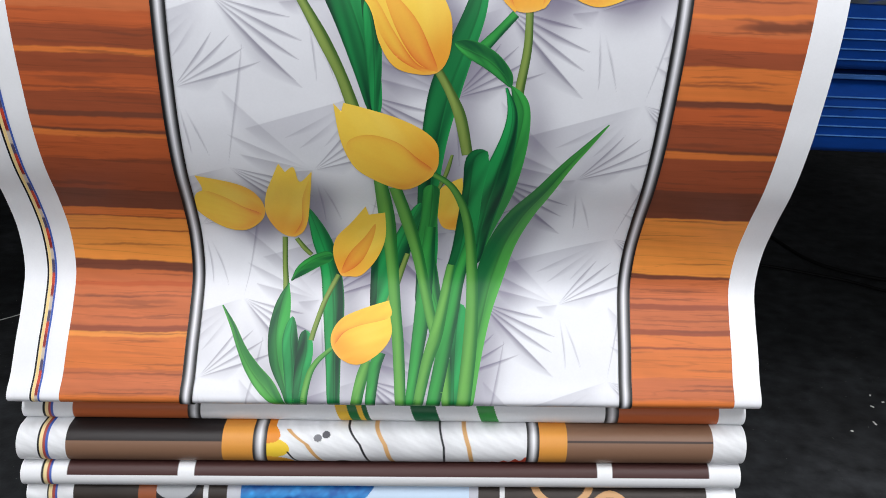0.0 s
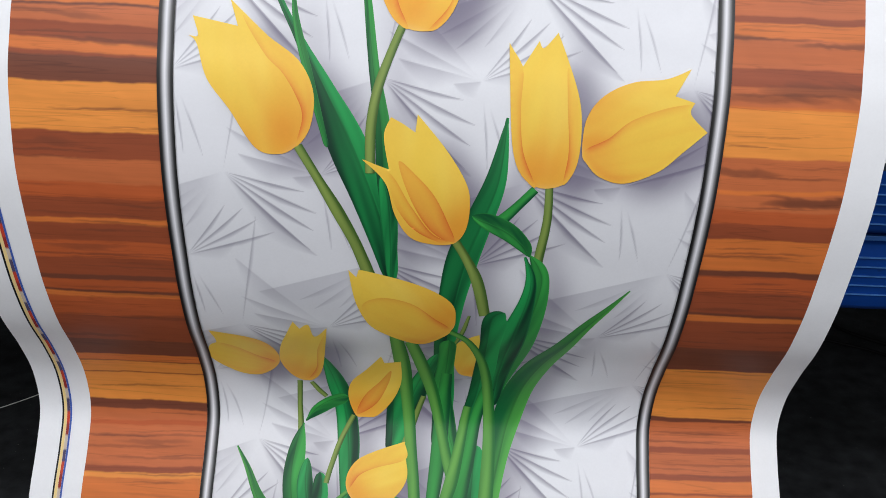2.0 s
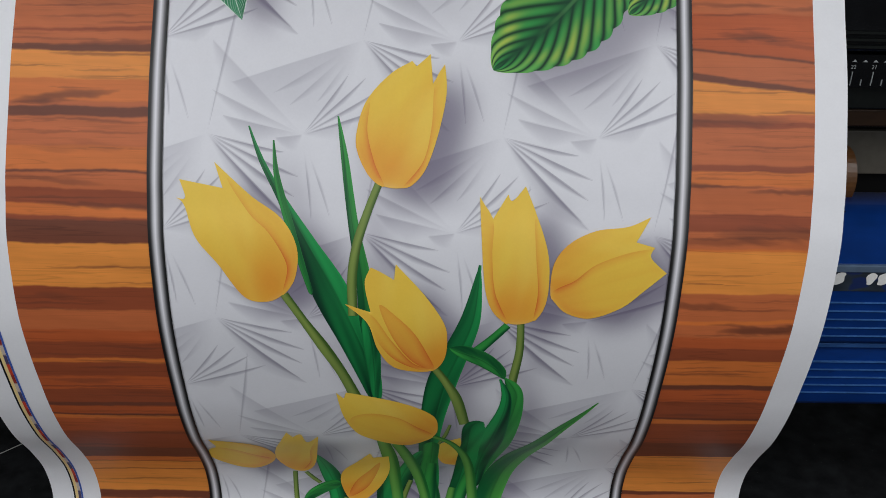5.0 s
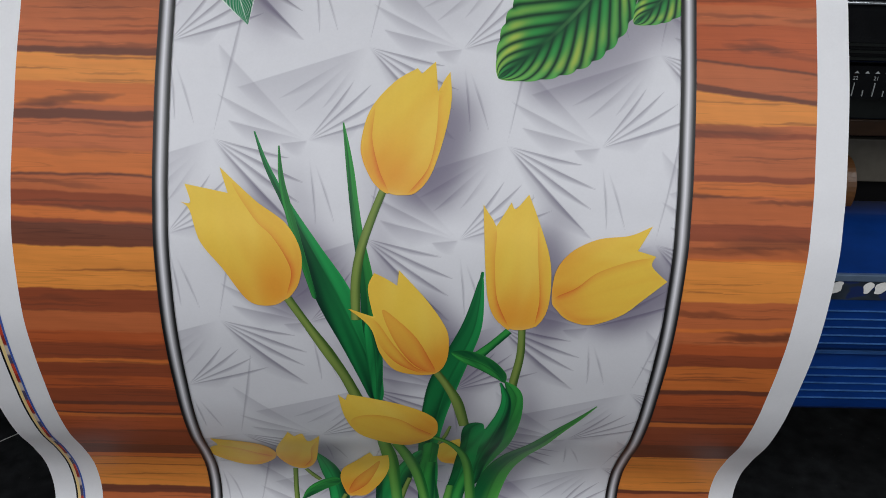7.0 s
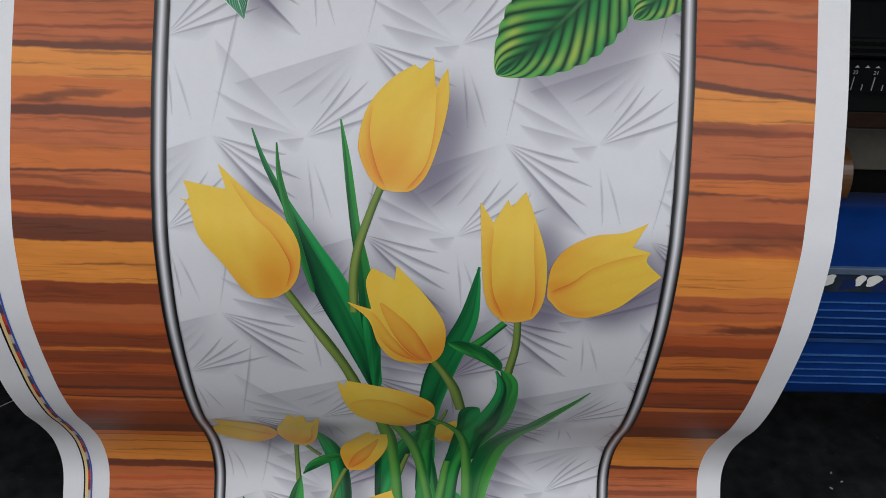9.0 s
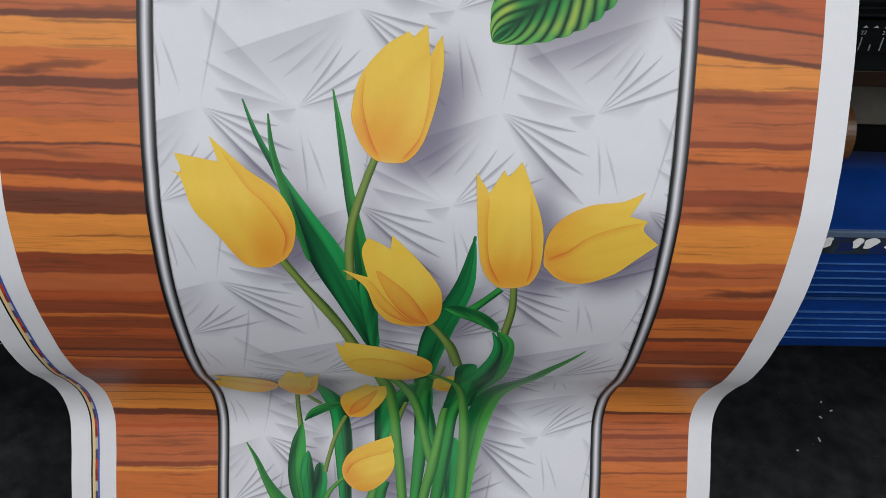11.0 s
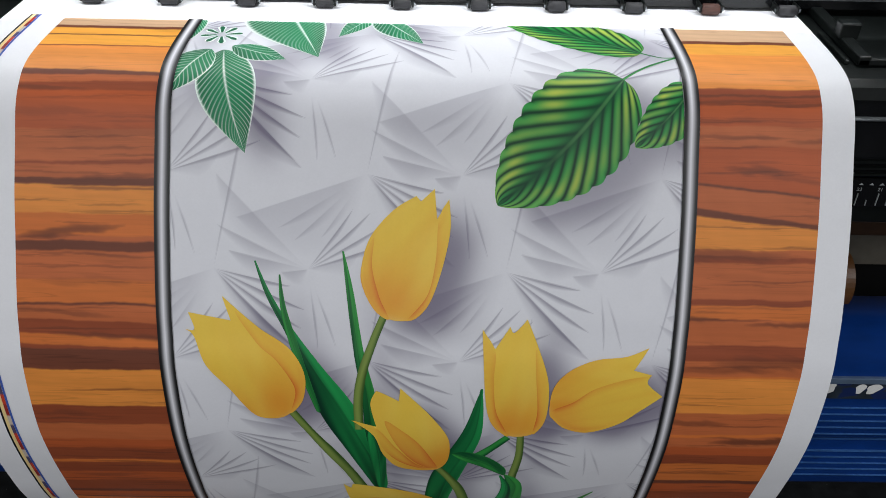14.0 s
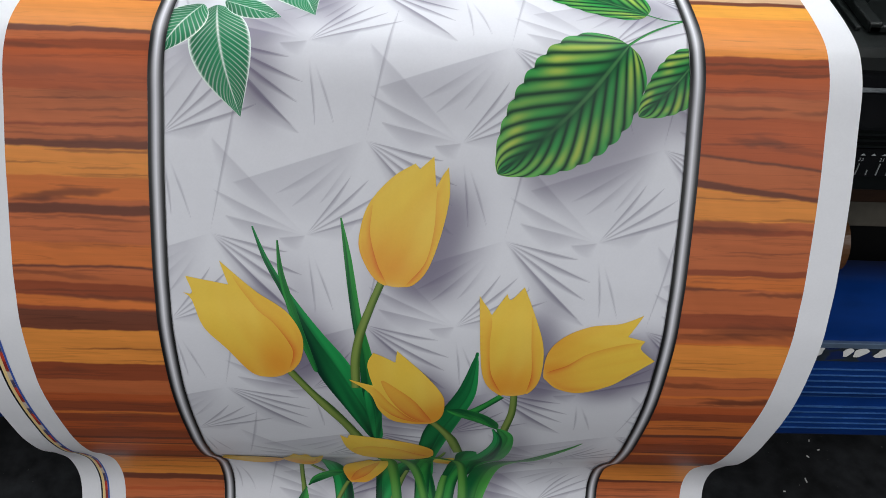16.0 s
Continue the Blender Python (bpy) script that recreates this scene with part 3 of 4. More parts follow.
leaf("mid", [(83, 516, 4.2), (94, 499, 15.6), (100, 480, 16.8), (97, 444, 23.8), (90, 399, 28.0), (80, 351, 30.4), (69, 300, 24.0), (61, 253, 14.0)])
leaf("dark", [(78, 513, 2.4), (87, 484, 11.2), (86, 452, 18.0), (76, 399, 30.8), (67, 350, 35.0), (59, 290, 30.8), (56, 235, 24.0)])
leaf("dark", [(62, 430, 18.2), (52, 416, 30.8), (48, 369, 25.2), (45, 309, 27.2), (38, 252, 24.0), (21, 194, 16.0)])
leaf("mid", [(16, 563, 8.4), (36, 556, 20.4), (58, 544, 21.6), (76, 527, 15.6), (83, 513, 6.0)])
leaf("blade", [(202, 472, 1.2), (181, 443, 7.2), (158, 410, 14.0), (135, 368, 22.4), (111, 322, 32.2), (93, 272, 36.4), (80, 219, 36.8), (70, 165, 25.2), (60, 103, 20.8), (52, 26, 14.4)])
leaf("mid", [(-3, 376, 21.0), (-5, 317, 21.0), (-8, 259, 23.8), (0, 209, 22.4), (13, 163, 14.4), (21, 132, 4.2)])
leaf("dark", [(41, 179, 16.0), (40, 133, 20.8), (39, 87, 19.2), (39, 26, 15.4)])
leaf("blade", [(-279, 170, 1.6), (-263, 143, 7.2), (-248, 112, 11.9), (-232, 86, 18.9), (-210, 60, 22.4), (-181, 26, 5.6)])
stem("olive", [(-195, 270, 7.2), (-197, 226, 7.0), (-194, 179, 8.8), (-191, 149, 5.6)])
stem("olive", [(-180, 268, 6.3), (-170, 253, 7.2), (-161, 243, 6.4)])
leaf("mid", [(-192, 202, 2.8), (-198, 171, 20.8), (-201, 133, 27.2), (-195, 95, 28.8), (-183, 57, 15.4), (-176, 26, 7.0)])
leaf("dark", [(-184, 157, 8.0), (-185, 126, 20.8), (-179, 88, 24.0), (-172, 26, 16.0)])
leaf("dark", [(-166, 139, 14.0), (-164, 111, 21.0), (-167, 81, 19.6), (-170, 26, 9.8)])
leaf("mid", [(-132, 244, 16.8), (-155, 234, 18.2), (-175, 220, 14.4), (-189, 205, 1.4)])
stem("olive", [(-125, 215, 6.4), (-141, 181, 7.2), (-152, 146, 7.0), (-157, 125, 7.2)])
stem("light", [(-128, 115, 5.6), (-148, 96, 7.2), (-158, 73, 8.8), (-163, 26, 8.8)])
stem("light", [(-80, 99, 12.6), (-87, 75, 15.4), (-95, 26, 14.0)])
stem("mid", [(-64, 110, 15.4), (-71, 84, 15.4), (-75, 26, 12.6)])
stem("mid", [(-3, 297, 14.0), (-6, 233, 19.2), (-10, 162, 20.8), (-16, 101, 16.8), (-23, 26, 12.6)])
stem("light", [(-49, 369, 15.4), (-33, 306, 17.6), (-19, 250, 16.0), (-8, 201, 14.4), (3, 155, 14.4), (20, 102, 17.6), (27, 26, 9.8)])
stem("mid", [(52, 270, 17.6), (39, 218, 15.4), (30, 163, 17.6), (20, 109, 19.2), (6, 26, 18.2)])
stem("light", [(27, 234, 11.2), (18, 178, 14.4), (9, 132, 17.6), (-2, 93, 15.4), (-14, 26, 12.6)])
stem("light", [(-68, 388, 15.4), (-60, 314, 20.8), (-54, 248, 16.8), (-47, 176, 15.4), (-40, 115, 15.4), (-33, 26, 14.4)])
stem("light", [(-1, 393, 8.4), (22, 373, 9.1), (40, 329, 11.9), (51, 270, 14.0), (57, 195, 16.0), (55, 118, 19.2), (47, 26, 18.2)])
stem("olive", [(-172, 635, 9.8), (-152, 601, 10.2), (-131, 563, 14.0), (-111, 520, 13.2), (-93, 466, 15.4)])
stem("olive", [(-65, 763, 8.4), (-77, 732, 9.0), (-89, 695, 10.2), (-95, 655, 10.8), (-95, 608, 10.8)])
tulip((-174, 633), (-267, 767),
      [(-174, 634), (-192, 625), (-217, 631), (-243, 670), (-266, 701), (-277, 736), (-286, 745, 1), (-276, 745), (-282, 765, 1), (-235, 756, 1), (-244, 784, 1), (-202, 746), (-170, 722), (-155, 690), (-159, 654)],
      [[(-174, 634), (-167, 664), (-172, 684), (-187, 709), (-207, 729), (-230, 767), (-202, 746), (-170, 722), (-155, 690), (-159, 654)]])
tulip((-53, 760), (-18, 905),
      [(-59, 760), (-75, 770), (-88, 795), (-90, 817), (-80, 852), (-55, 882), (-30, 898, 1), (-25, 892, 1), (-10, 906, 1), (-7, 873, 1), (4, 891, 1), (8, 867), (2, 828), (-12, 783), (-28, 762), (-43, 758)],
      [[(-39, 759), (-17, 787), (-8, 825), (-5, 873), (6, 895, 1), (8, 863), (1, 825), (-14, 780)], [(-59, 760), (-75, 770), (-87, 795), (-89, 819), (-76, 852), (-78, 820), (-70, 786)]])
tulip((-3, 527), (-59, 667),
      [(-2, 528), (-24, 525), (-51, 533), (-68, 560), (-79, 598), (-104, 623, 1), (-75, 613, 1), (-81, 649), (-74, 669, 1), (-62, 663), (-48, 654, 1), (-46, 673, 1), (-14, 636), (8, 601), (13, 576), (10, 546)],
      [[(-2, 529), (-27, 541), (-50, 577), (-65, 622), (-43, 605), (-25, 584), (-11, 556)], [(-2, 528), (-21, 529), (-48, 544), (-67, 570), (-77, 598), (-102, 623, 1), (-73, 608), (-52, 574), (-27, 539)]], True)
tulip((91, 599), (76, 757),
      [(88, 599), (69, 609), (57, 632), (51, 673), (46, 750, 1), (61, 726, 1), (77, 753, 1), (82, 746), (96, 762, 1), (108, 733), (122, 692), (126, 655), (123, 623), (111, 604)],
      [[(82, 600), (67, 612), (57, 632), (51, 673), (46, 748, 1), (61, 724), (61, 685), (66, 639)], [(111, 604), (114, 640), (109, 692), (108, 727), (122, 692), (126, 655), (123, 623)]])
tulip((130, 638), (245, 696),
      [(128, 640), (130, 675), (146, 699), (175, 714), (210, 719), (235, 730, 1), (220, 702, 1), (241, 696, 1), (238, 684), (257, 666, 1), (234, 644), (210, 622), (176, 608), (149, 614), (134, 628)],
      [[(129, 639), (155, 656), (177, 675), (211, 689), (240, 695, 1), (237, 684), (257, 666, 1), (234, 644), (210, 622), (176, 609), (149, 615)]])
tulip((1, 399), (-114, 472),
      [(0, 397), (-20, 374), (-42, 366), (-77, 382), (-100, 403), (-114, 439), (-121, 486, 1), (-112, 476, 1), (-109, 487, 1), (-87, 482), (-48, 471), (-18, 457), (0, 440), (4, 418)],
      [[(-1, 396), (-20, 375), (-42, 367), (-77, 382), (-101, 404), (-106, 435), (-82, 447), (-48, 439), (-22, 417)]])
tulip((-218, 307), (-300, 348),
      [(-218, 308), (-231, 289), (-250, 279), (-276, 285), (-303, 311), (-303, 338), (-291, 352), (-296, 377, 1), (-253, 367), (-230, 354), (-218, 331)],
      [[(-220, 308), (-245, 323), (-268, 341), (-290, 350), (-303, 338), (-302, 312), (-275, 286), (-250, 280), (-231, 290)]])
tulip((-188, 271), (-180, 394),
      [(-188, 271), (-205, 283), (-216, 312), (-212, 347), (-199, 382), (-191, 401, 1), (-184, 388, 1), (-173, 396), (-167, 373), (-151, 391, 1), (-157, 340), (-163, 300), (-172, 278)],
      [[(-184, 272), (-171, 300), (-166, 344), (-151, 389, 1), (-157, 340), (-163, 300), (-172, 278)]])
tulip((-121, 214), (-78, 325),
      [(-123, 216), (-132, 245), (-127, 272), (-107, 299), (-87, 331, 1), (-83, 316, 1), (-62, 321, 1), (-62, 275), (-73, 241), (-93, 216), (-110, 213)],
      [[(-121, 217), (-111, 246), (-90, 274), (-75, 299), (-79, 270), (-95, 234)]], True)
tulip((-128, 115), (-54, 167),
      [(-128, 115), (-130, 135), (-118, 155), (-93, 168), (-55, 181, 1), (-53, 161), (-50, 134), (-63, 111), (-89, 94), (-112, 98)],
      [[(-127, 118), (-113, 136), (-92, 146), (-53, 158), (-55, 179, 1), (-93, 167), (-118, 154), (-129, 135)]])
layer[0] = 0.00034
leaf_blade("lined", (-253, 1080), (-218, 942), 33, 33, -4)
leaf_blade("lined", (-268, 1081), (-306, 1005), 24, 24, 0)
leaf_blade("lined", (-245, 1090), (-180, 1060), 17, 20, 0)
leaf_blade("lined", (-214, 1258), (-144, 1066), 34, 62, 0)
leaf_blade("lined", (-88, 1195), (-126, 1122), 14, 16, 0)
leaf_blade("lined", (-84, 1192), (-26, 1106), 16, 26, 0)
leaf_blade("lined", (-300, 1190), (-311, 1075), 16, 14, 0)
leaf_blade("ribbed", (198, 1034), (59, 889), 55, 65, 9)
leaf_blade("ribbed", (275, 1027), (209, 955), 28, 26, 4)
leaf_blade("ribbed", (226, 1090), (66, 1190), 34, 46, 0)
stem("mid", [(197, 1034, 3.0), (228, 1058, 2.8), (266, 1080, 2.8)])
stem("mid", [(225, 1090, 2.4), (247, 1079, 1.8), (266, 1080, 2.1)])

chrome_line(-311)
chrome_line(266)


def flower_mark(u, s):
    for k in range(8):
        a = k * math.pi / 4 + 0.2
        lo, hi = 6, 24
        rows = [(u + math.cos(a) * r, s + math.sin(a) * r * 1.1, w + 3) for r, w in ((lo, 1), (14, 4), (20, 7), (hi, 1))]
        ribbon("printed_petal_mark", rows, lambda t, c, d: mixed(lin(14, 100, 66), lin(230, 242, 236), (np.abs(c) > 0.6) * 1.0), next_lift(), banner, "printed small green petal mark", cols=10, step=0.001)


flower_mark(-264, 1122)


# colour control strip along the plain margin
def control_strip():
    tones = [lin(20, 20, 24), lin(240, 214, 150), lin(200, 40, 40), lin(66, 96, 176)]
    cols = [(-0.5155, -0.5132, None, 0), (-0.5130, -0.5092, None, 1), (-0.5090, -0.5052, "dash", 2), (-0.5050, -0.5025, None, 3)]
    s0, s1 = LENGTH[0] + 0.002, S_PRINT + 0.01
    for u0, u1, mode, tone in cols:
        n = int((s1 - s0) / 0.003)
        ss = np.linspace(s0, s1, n)
        verts = np.concatenate([on_sheet(u0 + drift(ss), ss, 0.0004), on_sheet(u1 + drift(ss), ss, 0.0004)])
        faces = [(i, n + i, n + i + 1, i + 1) for i in range(n - 1)]
        if mode:
            k = (ss / 0.016).astype(int) % 4
            ink = np.array([lin(200, 70, 48), lin(84, 74, 104), lin(206, 190, 176), lin(150, 50, 44)])[k]
        else:
            ink = np.tile(tones[tone], (n, 1))
        mesh_of("printed_control_strip", verts, faces, np.concatenate([ink, ink]), INK, banner, "printed colour control strip")


control_strip()


# the sheet: white folded-paper pattern with soft printed shadows
def blur(a, r):
    for axis in (0, 1):
        for _ in range(3):
            pad = [(r + 1, r) if k == axis else (0, 0) for k in (0, 1)]
            c = np.cumsum(np.pad(a, pad, mode="edge"), axis=axis)
            a = (np.take(c, range(2 * r + 1, c.shape[axis]), axis=axis) - np.take(c, range(0, c.shape[axis] - 2 * r - 1), axis=axis)) / (2 * r + 1)
    return a


def folded_paper():
    """Darkness of the printed creases, fanning out from the points of a staggered lattice."""
    dark = np.zeros((NS, NU))

    def fan(u, s, start, sweep, reach, depth, skip=0.0, outer=0.5):
        """A crease at one angle, crisp on one side and fading over the sweep; it ends in a point."""
        i0, i1 = np.searchsorted(GU, (u - reach, u + reach))
        j0, j1 = np.searchsorted(GS, (s - reach, s + reach))
        if i1 - i0 < 2 or j1 - j0 < 2:
            return
        du, ds = UU[j0:j1, i0:i1] - u, SS[j0:j1, i0:i1] - s
        r = np.hypot(du, ds)
        ang = (np.degrees(np.arctan2(ds, du)) - start) * (1 if sweep > 0 else -1)
        ang = (ang + 180) % 360 - 180
        wide = abs(sweep) * np.clip((reach - r) / (0.4 * reach), 0, 1) + 1e-6
        rim = np.clip(r * np.radians(ang) / STEP + 0.5, 0, 1)
        tone = rim * np.clip(1 - ang / wide, 0, 1) * (ang > -20) * np.clip((r - skip) / (outer * reach), 0, 1) * (r < reach)
        dark[j0:j1, i0:i1] = 1 - (1 - depth * tone) * (1 - dark[j0:j1, i0:i1])

    for row in range(-8, 5):
        for col in range(-3, 4):
            a = -0.2525 + 0.3225 * col + (0.168 if row % 2 else 0)
            s = 0.815 + 0.1058 * row
            b = a + 0.104
            for ang, reach in ((-13, 0.088), (-24.7, 0.110), (-35.5, 0.117), (-46, 0.129)):
                fan(a, s, ang, -6.5, reach, 0.92, 0.0, 0.14)
            fan(a, s, -46, -17, 0.140, 0.44, 0, 0.2)
            fan(a, s, 199, 60, 0.150, 0.30, 0, 0.2)
            for ang, reach in ((212, 0.113), (223, 0.109), (235, 0.086)):
                fan(a, s, ang, 8, reach, 0.42, 0.03, 0.5)
            fan(a, s, 79, -2.6, 0.165, 0.62, 0.0, 0.1)
            for ang, reach in ((53.7, 0.083), (43, 0.094), (31, 0.098), (19, 0.108)):
                fan(b, s, ang, -5.5, reach, 0.82, 0.0, 0.14)
            fan(b, s, 19, -30, 0.06, 0.30, 0, 0.1)
            for ang, sweep, reach, depth in ((134, 20, 0.145, 0.30), (154, 13, 0.110, 0.45), (167, 24, 0.090, 0.48)):
                fan(b, s, ang, sweep, reach, depth, 0.0, 0.5)
            fan(b, s, 187, 65, 0.030, 0.40, 0, 0.1)
            fan(b, s, -84, 3.2, 0.092, 0.66, 0.020, 0.3)
            fan(b, s, -71.5, 3.2, 0.095, 0.60, 0.026, 0.3)
    return dark


def grid_mesh(name, us, ss, ink, lift, label):
    """A fine grid laid on the sheet's line, with a colour of ink at every crossing."""
    uu, sg = np.meshgrid(us, ss)
    verts = on_sheet((uu + (drift(sg) if lift == 0 else 0)).ravel(), sg.ravel(), lift).astype(np.float32)
    nu, ns = len(us), len(ss)
    idx = np.arange(ns * nu, dtype=np.int32).reshape(ns, nu)
    quads = np.stack([idx[:-1, :-1], idx[:-1, 1:], idx[1:, 1:], idx[1:, :-1]], -1).reshape(-1, 4)
    me = bpy.data.meshes.new(name)
    me.vertices.add(len(verts))
    me.vertices.foreach_set("co", verts.ravel())
    me.loops.add(quads.size)
    me.loops.foreach_set("vertex_index", quads.ravel())
    me.polygons.add(len(quads))
    me.polygons.foreach_set("loop_start", np.arange(0, quads.size, 4, dtype=np.int32))
    me.update(calc_edges=True)
    at = me.attributes.new("ink", "FLOAT_COLOR", "POINT")
    rgba = np.ones((ns * nu, 4), np.float32)
    rgba[:, :3] = ink.reshape(-1, 3)
    at.data.foreach_set("color", rgba.ravel())
    me.materials.append(INK)
    me.shade_smooth()
    ob = new(name, me)
    ob.parent = banner
    if label:
        ob["label"] = label


def sheet():
    soft = blur(shadow, 9) * 0.55 + blur(shadow, 16) * 0.45
    dark = np.clip(folded_paper() * (1.0 + 0.7 * soft), 0, 1)
    paper, crease, shade = np.array(lin(236, 237, 241)), np.array(lin(134, 131, 148)), np.array(lin(114, 107, 129))
    field = mixed(np.array(lin(229, 230, 236)), crease, dark)
    field = mixed(field, shade, soft * 1.05)
    grid_mesh("printed_panel", GU, GS, field, 0.0002, "printed white folded-paper pattern with soft grey shadows")
    us, ss = np.linspace(U0, U1, 90), np.linspace(LENGTH[0], S_TOP, 420)
    grid_mesh("sheet", us, ss, np.tile(paper, (len(us) * len(ss), 1)), 0.0, "plain white vinyl margins")


sheet()

# ---- folds of earlier prints, zigzag on the floor under the hanging sheet ----
BLACK_INK, WHITE_INK = lin(38, 30, 30), lin(236, 237, 240)


def strip_inks():
    return [(-0.5215, -0.5190, lin(20, 20, 24)), (-0.5190, -0.5145, lin(236, 214, 160)), (-0.5145, -0.5105, lin(170, 76, 66)), (-0.5105, -0.5075, lin(66, 96, 176))]


def fold(front, z, r, draw, turn=0.0, tilt=0.024, step=0.0024):
    """One flattened loop of the folded sheet: round front edge, flat back. draw gives the ink at u across and h from 1 (top) to -1."""
    arc = np.pi * np.arange(81) / 80
    py = np.r_[front + 0.45, front + r - r * np.sin(arc), front + 0.45]
    pz = np.r_[z + r, z + r * np.cos(arc), z - r]
    us = np.arange(U0 - 0.004, U1 - 0.006, step)
    uu, k = np.meshgrid(us, np.arange(len(py)))
    h = (pz[k] - z) / r
    verts = np.stack([uu, py[k] + turn * uu, pz[k] + tilt * (uu + 0.05)], -1).reshape(-1, 3)
    ink = np.tile(np.array(WHITE_INK), (*uu.shape, 1))
    ink = draw(uu, h, ink)
    for u0, u1, tone in strip_inks():
        ink[(uu >= u0) & (uu < u1)] = tone
    c = len(us)
    faces = [(a * c + b, (a + 1) * c + b, (a + 1) * c + b + 1, a * c + b + 1) for a in range(len(py) - 1) for b in range(c - 1)]
    return mesh_of("fold", verts, faces, ink.reshape(-1, 3), INK, banner, "folded length of an earlier print on the pile")


def band(ink, u, u0, u1, tone):
    ink[(u >= u0) & (u < u1)] = tone


def chrome_band(ink, u, u0, u1):
    m = (u >= u0) & (u < u1)
    g = np.interp((u[m] - u0) / (u1 - u0), [0, 0.15, 0.4, 0.55, 0.85, 1], [0.01, 0.05, 0.6, 0.85, 0.08, 0.01])
    ink[m] = np.stack([g, g, g * 1.04], -1)


def stroke(ink, u, h, rows, width, tone):
    """A drawn line from top to bottom through (h, u)."""
    rows = np.array(rows)
    at = np.interp(h, rows[::-1, 0], rows[::-1, 1])
    f = np.clip((width / 2 - np.abs(u - at)) / 0.0010 + 0.5, 0, 1) * (h <= rows[0, 0]) * (h >= rows[-1, 0])
    ink[:] = mixed(ink, np.array(tone), f)


WOODF, BROWN, ORANGEF, TANF = lin(184, 96, 54), lin(128, 96, 76), lin(220, 150, 66), lin(206, 160, 104)


def draw_tulip_foot(u, h, ink):
    band(ink, u, -0.481, -0.325, WOODF)
    chrome_band(ink, u, -0.325, -0.308)
    for u0, u1, tone in ((-0.121, -0.085, lin(236, 190, 60)), (-0.105, -0.092, lin(30, 112, 58)), (-0.085, -0.078, lin(24, 98, 54)), (-0.018, 0.017, lin(16, 96, 56)), (0.073, 0.097, lin(60, 150, 70))):
        band(ink, u + 0.006 * h, u0, u1, tone)
    chrome_band(ink, u, 0.246, 0.264)
    band(ink, u, 0.264, 0.402, WOODF)
    return ink


def draw_swirls(u, h, ink):
    g = 0.93 + 0.07 * wave(4, u * 140, h * 9)
    ink *= g[..., None]
    grey = np.exp(-((u + 0.055) / 0.03) ** 2) * 0.3 + np.exp(-((u - 0.02) / 0.02) ** 2) * 0.25
    ink[:] = mixed(ink, lin(150, 150, 156), grey)
    petal = ((u + 0.214) / 0.031) ** 2 + ((h - 0.15) / 0.55) ** 2 < 1
    ink[petal] = lin(242, 204, 62)
    low = ((u + 0.214) / 0.036) ** 2 + ((h + 0.75) / 0.45) ** 2 < 1
    ink[low] = lin(238, 170, 56)
    up = ((u + 0.212) / 0.016) ** 2 + ((h - 0.75) / 0.3) ** 2 < 1
    ink[up] = lin(226, 140, 44)
    stroke(ink, u, h, [(0.02, -0.186), (-0.5, -0.178), (-1, -0.168)], 0.003, lin(24, 26, 30))
    stroke(ink, u, h, [(0.95, -0.186), (0.4, -0.160), (-0.35, -0.146), (-1, -0.135)], 0.006, TANF)
    stroke(ink, u, h, [(1, -0.104), (0.4, -0.088), (-0.3, -0.080), (-1, -0.072)], 0.0034, lin(22, 24, 30))
    stroke(ink, u, h, [(1, -0.066), (0.4, -0.054), (-0.3, -0.048), (-1, -0.040)], 0.006, TANF)
    stroke(ink, u, h, [(1, 0.020), (0.3, 0.026), (-1, 0.028)], 0.003, lin(22, 24, 30))
    stroke(ink, u, h, [(1, 0.053), (0.3, 0.060), (-1, 0.067)], 0.006, TANF)
    for du, dh, ru, rh, tone in ((-0.145, 0.66, 0.0055, 0.14, lin(120, 120, 126)), (-0.134, 0.78, 0.0055, 0.12, lin(84, 84, 90)), (-0.111, -0.85, 0.011, 0.22, lin(64, 64, 72))):
        ink[((u - du) / ru) ** 2 + ((h - dh) / rh) ** 2 < 1] = tone
    feather = (u > 0.078) & (u < 0.139) & (h < -0.95 + (u - 0.078) * 9.5 + 0.12 * np.sin(u * 420))
    ink[feather] = lin(196, 70, 46)
    band(ink, u, -0.484, -0.274, BROWN)
    ink[(u >= -0.484) & (u < -0.274) & (h > 0.52)] = lin(36, 30, 30)
    for u0, u1 in ((-0.274, -0.233), (0.156, 0.194)):
        band(ink, u, u0, u1, ORANGEF)
    chrome_band(ink, u, -0.233, -0.214)
    chrome_band(ink, u, 0.139, 0.156)
    band(ink, u, 0.194, 0.394, BROWN)
    ink[(u >= 0.194) & (u < 0.394) & (h > 0.55) & (h < 0.64)] = lin(62, 46, 40)
    return ink


def draw_bar(u, h, ink):
    for u0, u1 in ((-0.486, -0.336), (-0.314, 0.240), (0.261, 0.395)):
        ink[(u >= u0) & (u < u1) & (h > 0.30)] = lin(72, 44, 42)
    return ink


